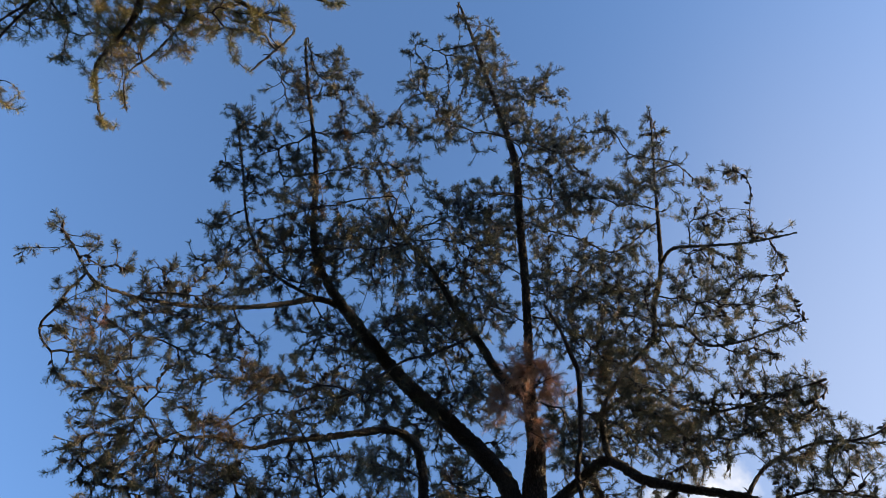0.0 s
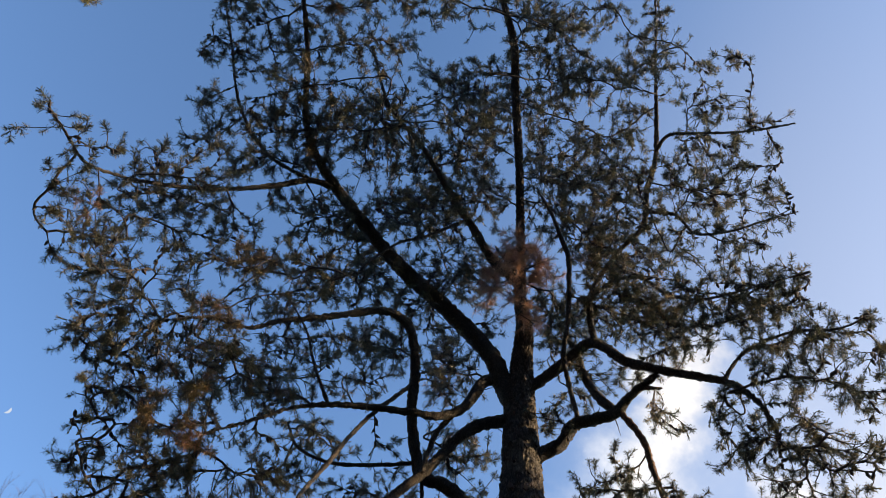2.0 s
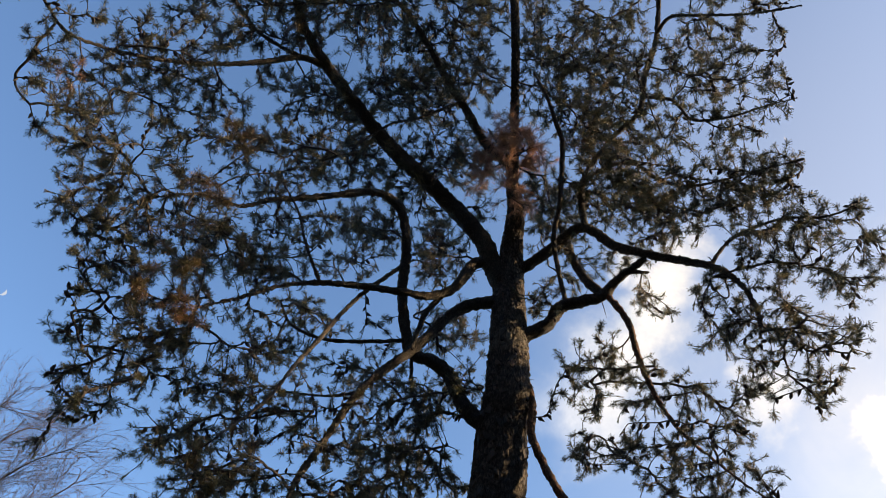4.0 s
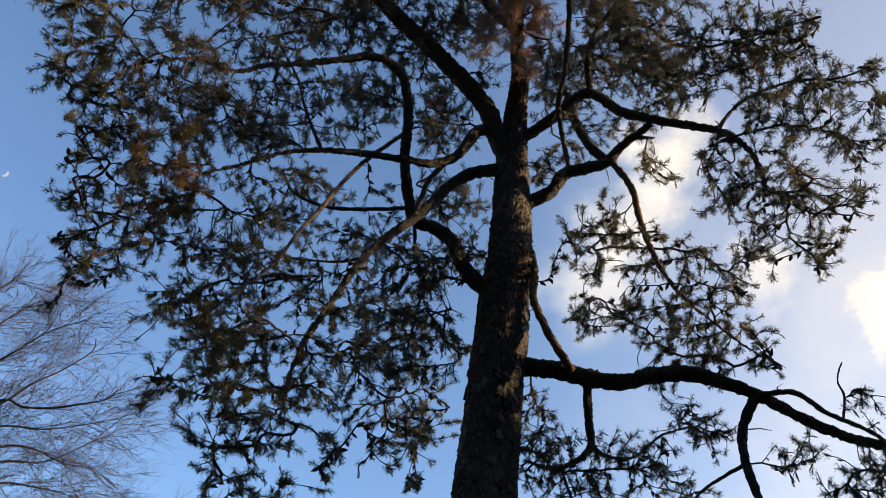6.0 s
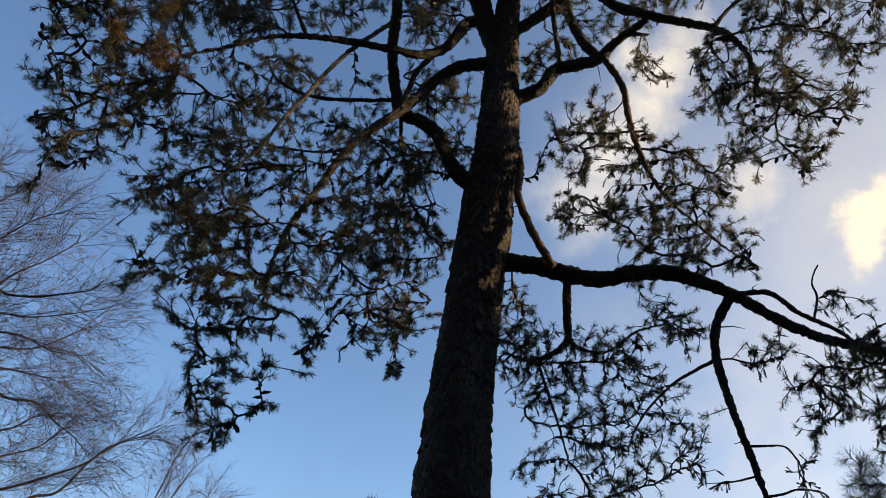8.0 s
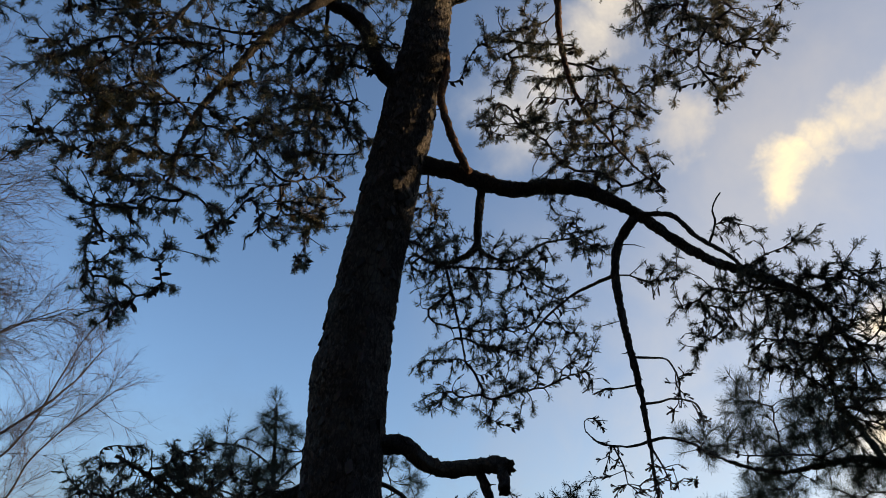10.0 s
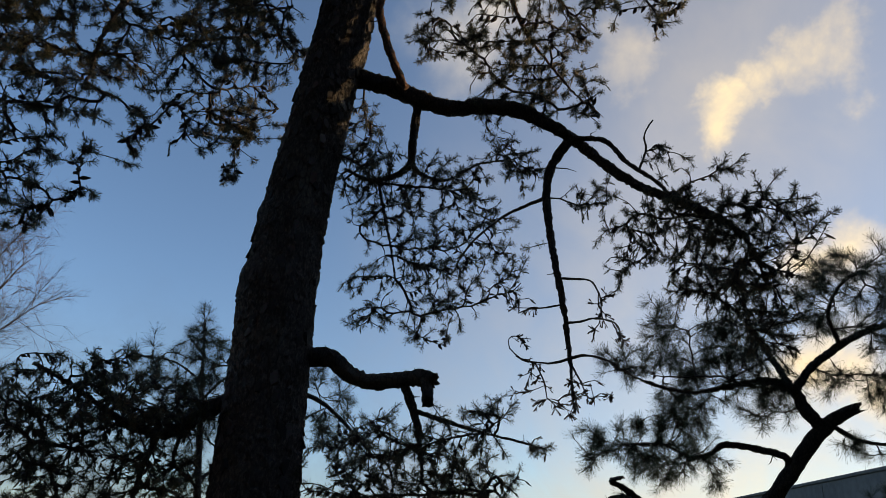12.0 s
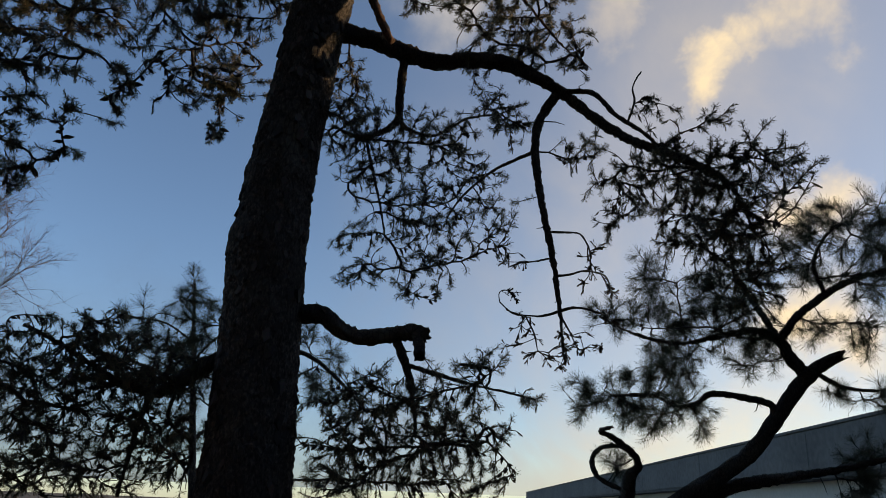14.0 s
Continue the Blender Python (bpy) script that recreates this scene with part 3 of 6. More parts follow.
boughs += [
    bough("A", [(0.80, 3.93, 5.82, 0.0686), (0.67, 3.85, 6.13, 0.0755), (0.57, 3.77, 6.35, 0.0728), (0.26, 3.65, 6.68, 0.0705), (-0.14, 3.49, 6.98, 0.0649), (-0.41, 3.33, 7.18, 0.0583), (-0.69, 3.12, 7.40, 0.0490), (-0.85, 2.97, 7.50, 0.0441), (-1.00, 2.84, 7.65, 0.0350), (-1.12, 2.65, 7.77, 0.0302), (-1.18, 2.43, 7.94, 0.0254), (-1.20, 2.13, 8.19, 0.0207), (-1.26, 1.77, 8.42, 0.0157), (-1.36, 1.30, 8.65, 0.0131), (-1.40, 0.90, 8.74, 0.0078)],
          [(-0.59, 2.81, 7.20, -0.16, 3.27, 7.51, 0.23), (0.29, 3.34, 6.86, -0.03, 3.58, 7.10, 0.18), (-1.39, 0.91, 8.80, -1.29, 1.06, 8.43, 0.05), (-1.63, 1.16, 8.81, -1.39, 1.26, 8.41, 0.12), (-1.23, 1.14, 8.37, -1.04, 1.14, 8.95, 0.09), (-1.62, 1.49, 8.72, -0.92, 1.28, 8.30, 0.17), (-1.89, 1.84, 8.51, -1.31, 1.74, 8.50, 0.22), (-1.22, 1.65, 8.62, -0.50, 1.52, 8.27, 0.14), (-1.56, 2.13, 8.44, -0.58, 2.04, 8.20, 0.28), (-1.73, 2.31, 7.64, -0.49, 2.29, 7.86, 0.25), (-1.73, 2.59, 7.43, -0.51, 2.56, 7.71, 0.25), (1.08, 4.43, 6.25, 1.11, 4.21, 5.91, 0.06)] + [(-0.71, 3.57, 7.67, -0.39, 3.81, 7.71, 0.18), (0.96, 3.80, 5.79, 1.10, 3.74, 5.51, 0.09), (-0.85, 3.21, 7.12, -0.52, 3.51, 7.53, 0.14), (-0.18, 3.71, 7.03, 0.11, 3.50, 6.61, 0.12), (0.48, 3.63, 6.67, 0.64, 3.86, 6.61, 0.10), (-1.01, 2.90, 7.25, -0.75, 3.31, 7.52, 0.14), (-1.36, 2.38, 7.65, -0.91, 2.68, 7.83, 0.19)]),
    bough("A2", [(-0.83, 2.99, 7.49, 0.0271), (-1.05, 2.89, 7.41, 0.0242), (-1.29, 2.84, 7.17, 0.0210), (-1.58, 2.76, 6.90, 0.0156), (-1.89, 2.63, 6.63, 0.0127), (-2.15, 2.46, 6.38, 0.0100), (-2.34, 2.28, 6.21, 0.0077), (-2.42, 2.09, 6.19, 0.0075), (-2.48, 1.91, 6.17, 0.0056)],
          [(-2.78, 2.04, 6.20, -2.64, 2.08, 6.24, 0.04), (-2.48, 1.86, 6.14, -2.32, 1.98, 6.08, 0.07), (-2.37, 2.10, 6.08, -2.15, 2.20, 6.06, 0.10), (-2.10, 2.11, 6.15, -2.24, 2.24, 6.44, 0.04), (-2.17, 2.23, 6.71, -2.02, 2.37, 6.70, 0.06), (-2.51, 2.32, 6.00, -2.26, 2.26, 5.90, 0.09), (-2.20, 2.50, 6.60, -1.48, 2.43, 6.58, 0.17), (-2.63, 2.52, 5.99, -2.34, 2.38, 5.73, 0.05), (-2.45, 2.68, 6.46, -1.56, 2.84, 6.81, 0.17), (-2.65, 2.73, 6.10, -2.57, 2.88, 5.92, 0.05), (-2.51, 2.81, 6.11, -2.15, 2.98, 6.37, 0.14), (-2.08, 2.96, 6.50, -1.33, 3.14, 6.94, 0.19)] + [(-1.37, 3.12, 7.49, -0.72, 3.10, 7.13, 0.19), (-2.49, 2.91, 6.02, -2.04, 2.85, 5.81, 0.13), (-2.38, 2.59, 5.78, -2.20, 2.80, 6.11, 0.10), (-2.20, 2.57, 6.40, -1.95, 2.81, 6.82, 0.14)]),
    bough("A3", [(-0.85, 2.97, 7.50, 0.0197), (-1.18, 2.92, 7.57, 0.0174), (-1.50, 2.78, 7.69, 0.0150), (-1.78, 2.49, 8.00, 0.0129), (-1.94, 2.10, 8.45, 0.0107), (-2.08, 1.70, 8.80, 0.0082)],
          [(-2.05, 1.63, 8.73, -1.92, 1.74, 8.32, 0.07), (-2.25, 2.20, 8.43, -2.03, 2.00, 8.00, 0.05), (-2.03, 2.04, 8.39, -1.59, 2.08, 8.09, 0.17), (-1.96, 2.32, 7.61, -2.12, 2.51, 8.11, 0.07), (-2.06, 2.60, 7.41, -1.95, 2.73, 7.86, 0.10), (-1.73, 2.71, 7.50, -1.25, 2.89, 7.50, 0.19)]),
    bough("B", [(0.81, 3.49, 6.99, 0.0378), (0.57, 3.41, 7.22, 0.0389), (0.39, 3.26, 7.48, 0.0350), (0.20, 3.11, 7.71, 0.0307), (0.03, 2.95, 7.93, 0.0235), (-0.17, 2.76, 8.14, 0.0186), (-0.47, 2.52, 8.35, 0.0108), (-0.68, 2.09, 8.73, 0.0083)],
          [(-0.48, 1.28, 9.24, -0.18, 1.42, 8.89, 0.14), (-0.36, 1.51, 8.49, 0.29, 1.73, 8.95, 0.17), (-0.30, 1.84, 8.64, -0.52, 1.52, 8.86, 0.08), (-0.11, 2.22, 8.46, -0.11, 2.47, 8.95, 0.06), (-0.25, 2.36, 8.18, 0.40, 2.42, 8.72, 0.16), (-0.43, 2.67, 8.01, 0.43, 2.53, 7.82, 0.29), (-0.08, 3.16, 7.77, 0.51, 3.26, 8.05, 0.25), (-0.78, 2.04, 9.04, -0.28, 2.10, 8.97, 0.14), (-0.40, 2.58, 8.52, -0.39, 2.54, 8.42, 0.12), (0.22, 3.96, 7.83, 0.60, 3.93, 7.55, 0.21), (0.21, 3.38, 8.39, 0.62, 3.20, 7.79, 0.23), (-0.27, 3.23, 8.77, 0.18, 3.04, 8.21, 0.23)] + [(0.40, 2.97, 8.63, 0.70, 2.86, 8.19, 0.20), (-0.92, 2.86, 8.35, -0.42, 2.92, 8.89, 0.22), (0.22, 3.37, 7.17, 0.52, 3.46, 7.11, 0.16), (0.29, 2.34, 8.32, 0.65, 2.62, 8.54, 0.16), (-0.77, 2.54, 8.33, -0.32, 2.83, 8.29, 0.18)]),
    bough("B2", [(0.33, 3.22, 7.55, 0.0151), (-0.01, 3.27, 7.29, 0.0122), (-0.26, 3.24, 7.07, 0.0094), (-0.52, 3.26, 6.71, 0.0067)],
          [(-0.55, 3.62, 7.01, -0.29, 3.34, 6.70, 0.17), (-0.94, 3.85, 7.12, -0.52, 3.41, 6.89, 0.17), (-0.31, 3.30, 7.80, 0.13, 3.60, 8.08, 0.21), (-0.83, 3.19, 6.36, -0.45, 3.47, 6.78, 0.14), (-0.06, 3.12, 7.61, 0.24, 3.05, 7.11, 0.15)]),
    bough("D", [(0.81, 3.88, 6.04, 0.0396), (1.13, 3.72, 6.24, 0.0402), (1.23, 3.63, 6.31, 0.0380), (1.33, 3.54, 6.32, 0.0378), (1.42, 3.49, 6.22, 0.0350), (1.53, 3.45, 6.03, 0.0339), (1.69, 3.37, 5.87, 0.0287), (1.87, 3.27, 5.71, 0.0258), (2.05, 3.15, 5.53, 0.0229), (2.14, 3.08, 5.34, 0.0183), (2.17, 3.04, 5.14, 0.0141), (2.16, 3.02, 4.91, 0.0101), (2.14, 3.06, 4.78, 0.0068)],
          [(2.06, 3.02, 5.39, 2.47, 2.85, 5.26, 0.17), (1.83, 3.21, 5.18, 2.03, 3.37, 5.10, 0.08), (2.02, 3.00, 4.99, 2.45, 3.03, 4.98, 0.15), (2.06, 3.19, 4.57, 2.29, 3.21, 4.80, 0.09), (1.94, 3.18, 4.41, 2.14, 3.36, 4.63, 0.03), (2.36, 2.95, 4.61, 2.55, 2.85, 4.69, 0.08), (2.46, 3.19, 4.49, 2.64, 3.18, 4.63, 0.03), (1.53, 3.79, 6.15, 1.89, 3.38, 6.20, 0.10), (1.81, 3.07, 5.34, 2.14, 3.23, 5.34, 0.10), (1.95, 3.21, 5.03, 2.06, 2.95, 4.74, 0.12), (2.16, 2.92, 4.77, 2.40, 2.95, 4.64, 0.10), (2.37, 3.26, 4.65, 2.53, 3.21, 4.54, 0.06)] + [(2.12, 3.42, 4.66, 2.22, 3.42, 4.63, 0.05), (2.44, 2.87, 4.49, 2.52, 2.96, 4.49, 0.03), (2.37, 3.08, 5.16, 2.34, 2.84, 4.81, 0.09), (2.08, 3.31, 4.92, 2.60, 2.95, 4.72, 0.11), (2.07, 3.22, 4.49, 2.52, 3.08, 4.54, 0.08), (2.37, 3.13, 4.38, 2.35, 3.03, 4.33, 0.03)]),
    bough("D2", [(2.05, 3.15, 5.53, 0.0152), (2.17, 3.09, 5.69, 0.0117), (2.30, 3.03, 5.78, 0.0118), (2.54, 2.89, 5.80, 0.0097), (2.77, 2.77, 5.71, 0.0076), (2.93, 2.67, 5.73, 0.0056)],
          [(2.49, 2.60, 5.79, 2.66, 2.77, 5.87, 0.03), (2.21, 2.79, 5.90, 2.48, 2.80, 5.82, 0.14), (2.57, 2.89, 5.73, 3.01, 2.91, 5.82, 0.12), (3.06, 2.88, 5.95, 2.93, 2.68, 5.73, 0.06), (2.65, 2.94, 5.43, 3.20, 3.05, 5.52, 0.11), (2.94, 2.77, 5.49, 3.25, 2.92, 5.78, 0.05), (2.57, 2.88, 5.23, 2.96, 3.11, 5.39, 0.10), (2.36, 3.04, 5.87, 2.47, 2.77, 5.43, 0.14), (2.65, 2.86, 5.74, 3.04, 2.81, 5.80, 0.08), (2.85, 2.74, 5.50, 3.11, 2.85, 5.62, 0.04)]),
    bough("D3", [(1.37, 3.52, 6.28, 0.0265), (1.35, 3.47, 6.52, 0.0250), (1.38, 3.37, 6.79, 0.0210), (1.47, 3.37, 6.98, 0.0187), (1.63, 3.22, 7.19, 0.0191), (1.85, 3.03, 7.37, 0.0194), (1.90, 2.84, 7.66, 0.0225), (1.99, 2.63, 7.94, 0.0205), (2.01, 2.33, 8.33, 0.0160), (2.01, 2.05, 8.67, 0.0110), (2.01, 1.74, 8.99, 0.0084), (1.99, 1.43, 9.27, 0.0057)],
          [(1.57, 1.65, 9.65, 1.59, 1.70, 9.21, 0.11), (2.09, 1.52, 9.61, 2.03, 1.74, 9.01, 0.05), (1.90, 1.62, 9.08, 2.22, 1.63, 9.22, 0.04), (1.83, 1.85, 9.16, 2.11, 1.81, 8.67, 0.14), (1.70, 2.21, 8.92, 2.04, 2.05, 8.34, 0.24), (2.41, 2.01, 8.56, 2.60, 1.96, 9.01, 0.06), (0.87, 2.76, 7.91, 1.59, 2.58, 7.52, 0.27), (1.50, 2.75, 8.26, 1.96, 2.37, 8.43, 0.24), (1.10, 3.04, 7.39, 1.66, 2.95, 7.10, 0.27), (1.33, 3.60, 6.93, 1.82, 3.92, 7.10, 0.20), (1.60, 3.55, 7.53, 2.16, 3.64, 7.85, 0.25), (1.08, 3.45, 7.78, 1.69, 3.27, 7.78, 0.24)] + [(1.35, 3.16, 8.69, 1.77, 2.93, 8.06, 0.27), (1.31, 3.48, 6.78, 1.61, 3.27, 6.38, 0.17), (1.15, 2.13, 8.74, 1.58, 2.29, 8.50, 0.19), (1.44, 2.90, 7.64, 1.98, 3.17, 7.80, 0.18), (0.97, 3.03, 7.81, 1.19, 3.06, 7.48, 0.13)]),
    bough("D4", [(1.99, 2.58, 7.99, 0.0181), (2.07, 2.42, 7.98, 0.0153), (2.24, 2.29, 7.76, 0.0123), (2.49, 2.12, 7.45, 0.0093), (2.73, 1.90, 7.15, 0.0066)],
          [(2.34, 1.60, 7.78, 2.42, 1.65, 7.50, 0.08), (2.16, 2.13, 7.95, 2.53, 1.97, 7.95, 0.15), (2.49, 1.97, 7.30, 2.94, 2.01, 7.51, 0.06), (2.64, 2.08, 7.26, 2.75, 2.12, 7.09, 0.05), (2.18, 2.35, 7.70, 2.61, 2.18, 7.50, 0.18), (2.50, 2.33, 7.23, 2.64, 2.19, 6.97, 0.05)]),
    bough("D5", [(1.87, 2.95, 7.49, 0.0172), (2.06, 2.84, 7.26, 0.0142), (2.15, 2.83, 6.96, 0.0113), (2.32, 2.68, 6.76, 0.0087), (2.51, 2.46, 6.60, 0.0062), (2.62, 2.30, 6.45, 0.0040)],
          [(2.18, 2.61, 7.35, 2.36, 2.31, 6.86, 0.19), (2.38, 2.10, 6.41, 2.49, 2.11, 6.49, 0.05), (2.26, 2.45, 6.59, 2.65, 2.32, 6.50, 0.07), (2.20, 2.80, 6.83, 2.44, 2.66, 6.61, 0.19), (2.63, 2.82, 6.86, 2.56, 2.67, 6.59, 0.04), (1.89, 2.51, 7.42, 1.99, 3.10, 7.04, 0.21), (2.10, 2.84, 7.73, 2.68, 2.88, 7.92, 0.20)]),
    bough("D6", [(1.38, 3.39, 6.75, 0.0163), (1.54, 3.23, 6.77, 0.0138), (1.70, 3.11, 6.66, 0.0157), (1.85, 3.06, 6.38, 0.0129), (2.03, 2.94, 6.18, 0.0103), (2.31, 2.69, 6.03, 0.0059), (2.53, 2.45, 5.88, 0.0038)],
          [(2.12, 2.78, 6.22, 2.31, 2.57, 5.91, 0.14), (2.50, 2.60, 6.03, 2.53, 2.46, 5.84, 0.04), (1.40, 3.02, 6.42, 1.92, 3.08, 6.44, 0.21), (1.78, 3.30, 6.12, 2.07, 2.99, 5.97, 0.20), (2.15, 2.80, 6.06, 2.34, 2.54, 5.59, 0.17), (2.50, 2.62, 5.85, 2.71, 2.60, 6.14, 0.07), (1.73, 3.46, 6.64, 2.23, 3.61, 6.60, 0.19), (1.56, 3.56, 6.87, 1.94, 3.71, 6.89, 0.20), (1.70, 3.18, 6.28, 2.02, 3.21, 6.09, 0.14), (2.04, 2.93, 6.06, 2.31, 2.91, 5.88, 0.14), (2.29, 2.58, 6.00, 2.60, 2.53, 5.97, 0.08), (1.76, 2.79, 6.03, 2.07, 2.99, 6.13, 0.12)] + [(2.14, 3.09, 6.43, 2.21, 2.95, 5.97, 0.11), (1.63, 3.17, 6.19, 1.88, 3.14, 6.04, 0.13), (1.29, 3.15, 6.72, 1.61, 3.12, 6.56, 0.15)]),
    bough("E", [(0.79, 3.99, 5.45, 0.0490), (1.06, 3.89, 5.55, 0.0472), (1.17, 3.81, 5.68, 0.0457), (1.32, 3.73, 5.68, 0.0412), (1.44, 3.64, 5.66, 0.0368), (1.50, 3.58, 5.71, 0.0327), (1.57, 3.50, 5.75, 0.0286), (1.66, 3.41, 5.78, 0.0224), (1.68, 3.36, 5.77, 0.0202)],
          []),
    bough("E2", [(1.45, 3.63, 5.67, 0.0306), (1.38, 3.68, 5.82, 0.0336), (1.32, 3.72, 6.03, 0.0326), (1.29, 3.75, 6.25, 0.0314), (1.28, 3.76, 6.47, 0.0232), (1.23, 3.78, 6.67, 0.0143)],
          [(1.04, 3.58, 7.04, 1.29, 4.13, 7.13, 0.14), (1.09, 4.10, 7.23, 1.25, 4.20, 6.88, 0.14), (1.21, 4.24, 6.62, 1.42, 4.20, 6.38, 0.10), (1.16, 3.93, 7.05, 1.50, 4.19, 7.28, 0.16), (1.11, 3.55, 6.11, 1.42, 3.85, 6.31, 0.09), (0.88, 3.48, 6.71, 1.17, 3.71, 6.77, 0.12)]),
    bough("E3", [(1.21, 3.79, 5.68, 0.0187), (1.15, 3.68, 5.93, 0.0192), (1.11, 3.57, 6.19, 0.0197), (1.14, 3.43, 6.37, 0.0200), (1.15, 3.27, 6.60, 0.0203), (1.14, 3.09, 6.83, 0.0206), (1.07, 2.97, 6.97, 0.0184), (0.99, 2.84, 7.10, 0.0139), (0.87, 2.71, 7.24, 0.0093)],
          []),
    bough("F", [(1.46, 3.62, 5.68, 0.0249), (1.60, 3.66, 5.44, 0.0242), (1.63, 3.70, 5.20, 0.0216), (1.67, 3.71, 4.94, 0.0189), (1.73, 3.73, 4.75, 0.0147), (1.83, 3.74, 4.56, 0.0108), (1.97, 3.72, 4.37, 0.0070), (2.14, 3.67, 4.14, 0.0050), (2.30, 3.61, 3.98, 0.0032)],
          [(1.99, 3.55, 4.73, 2.17, 3.55, 4.50, 0.09), (2.11, 3.65, 4.37, 2.28, 3.65, 4.13, 0.08), (1.13, 3.75, 4.33, 1.32, 3.75, 4.49, 0.08), (1.49, 3.70, 4.16, 1.74, 3.70, 3.99, 0.10), (1.91, 3.70, 4.17, 2.14, 3.70, 4.05, 0.09), (1.13, 3.75, 4.94, 1.27, 3.75, 4.78, 0.07), (1.37, 3.70, 4.36, 1.61, 3.70, 4.26, 0.09), (1.17, 3.73, 5.07, 1.54, 3.78, 5.37, 0.11), (1.38, 3.86, 5.00, 1.84, 3.80, 5.00, 0.16), (1.76, 3.60, 5.62, 1.73, 3.40, 5.36, 0.09), (1.25, 4.10, 4.93, 1.39, 3.94, 4.87, 0.06), (1.96, 3.75, 4.98, 1.92, 3.50, 4.79, 0.05), (1.45, 3.87, 4.64, 1.89, 3.47, 4.39, 0.15), (1.57, 4.11, 4.51, 2.09, 3.83, 4.37, 0.13), (2.13, 3.62, 4.55, 2.15, 3.48, 4.49, 0.03), (2.24, 3.80, 4.21, 2.27, 3.53, 3.93, 0.03), (1.87, 3.67, 4.02, 2.01, 3.94, 4.19, 0.07), (1.22, 4.07, 5.28, 1.71, 3.62, 5.03, 0.11), (1.44, 4.19, 5.08, 1.99, 3.69, 4.84, 0.09)] + [(1.32, 4.17, 4.58, 1.92, 3.59, 4.34, 0.09), (1.78, 4.19, 4.47, 2.25, 3.93, 4.42, 0.07), (2.26, 3.82, 4.13, 2.43, 3.83, 4.09, 0.02)]),
    bough("M", [(0.74, 4.12, 4.68, 0.0658), (0.49, 4.10, 4.89, 0.0533), (0.37, 4.06, 5.13, 0.0505), (0.24, 4.03, 5.23, 0.0467), (0.09, 3.99, 5.25, 0.0425), (0.03, 3.93, 5.42, 0.0368), (-0.02, 3.84, 5.73, 0.0356), (-0.02, 3.70, 6.09, 0.0343), (-0.08, 3.57, 6.33, 0.0325), (-0.17, 3.50, 6.39, 0.0302), (-0.32, 3.44, 6.38, 0.0277), (-0.56, 3.41, 6.27, 0.0230), (-0.79, 3.37, 6.13, 0.0204), (-1.04, 3.30, 5.97, 0.0158), (-1.20, 3.25, 5.81, 0.0115), (-1.43, 3.13, 5.74, 0.0075), (-1.63, 3.04, 5.57, 0.0054)],
          [(-2.08, 2.57, 5.35, -1.84, 2.82, 5.70, 0.12), (-1.82, 2.77, 5.77, -1.18, 3.04, 6.28, 0.13), (-2.14, 2.77, 5.35, -1.86, 2.93, 5.56, 0.11), (-2.23, 3.07, 5.30, -2.19, 3.14, 5.45, 0.04), (-1.69, 2.95, 5.67, -1.37, 3.20, 5.81, 0.12), (-1.92, 2.86, 5.22, -1.58, 3.14, 5.63, 0.12), (-2.17, 3.25, 5.49, -1.66, 3.13, 5.30, 0.16), (-1.70, 3.62, 5.70, -1.14, 3.45, 5.59, 0.17), (0.30, 4.02, 5.44, 0.39, 4.10, 5.36, 0.11), (1.29, 4.30, 4.68, 1.31, 4.04, 4.55, 0.06), (0.99, 3.71, 4.84, 1.06, 3.91, 4.77, 0.03), (-0.54, 3.71, 6.35, -0.19, 3.99, 6.60, 0.15)] + [(-0.02, 3.79, 6.82, 0.19, 3.98, 6.79, 0.16), (-0.50, 3.42, 6.73, -0.22, 3.80, 6.98, 0.16), (0.26, 4.40, 5.43, 0.60, 4.11, 5.12, 0.12), (-0.52, 4.08, 6.73, -0.16, 3.84, 6.34, 0.16), (0.15, 3.72, 6.24, 0.38, 4.14, 6.49, 0.12), (0.16, 4.12, 5.08, 0.43, 4.41, 5.24, 0.10), (-2.07, 2.66, 5.26, -1.92, 2.98, 5.58, 0.11), (-2.17, 2.93, 5.25, -2.13, 3.16, 5.55, 0.07), (-2.16, 3.20, 5.41, -1.77, 3.10, 5.24, 0.12), (0.29, 4.01, 5.16, 0.43, 3.85, 4.88, 0.09), (-0.48, 3.72, 6.29, -0.16, 3.69, 6.15, 0.11), (0.04, 3.46, 6.10, 0.24, 3.76, 6.10, 0.11)] + [(-1.64, 3.32, 5.66, -1.13, 3.12, 5.47, 0.15), (-1.20, 3.45, 6.30, -0.93, 3.33, 6.03, 0.11), (-1.18, 3.46, 5.72, -1.04, 3.62, 5.74, 0.10)]),
    bough("N", [(0.80, 3.93, 5.82, 0.0475), (0.52, 3.95, 5.76, 0.0429), (0.35, 3.95, 5.62, 0.0379), (0.22, 3.95, 5.43, 0.0350), (0.09, 3.94, 5.24, 0.0321), (-0.08, 3.93, 5.04, 0.0273), (-0.22, 3.90, 4.83, 0.0226), (-0.34, 3.87, 4.55, 0.0199), (-0.43, 3.86, 4.31, 0.0174), (-0.51, 3.84, 4.11, 0.0152), (-0.55, 3.81, 3.94, 0.0115), (-0.57, 3.78, 3.74, 0.0079), (-0.57, 3.75, 3.48, 0.0060)],
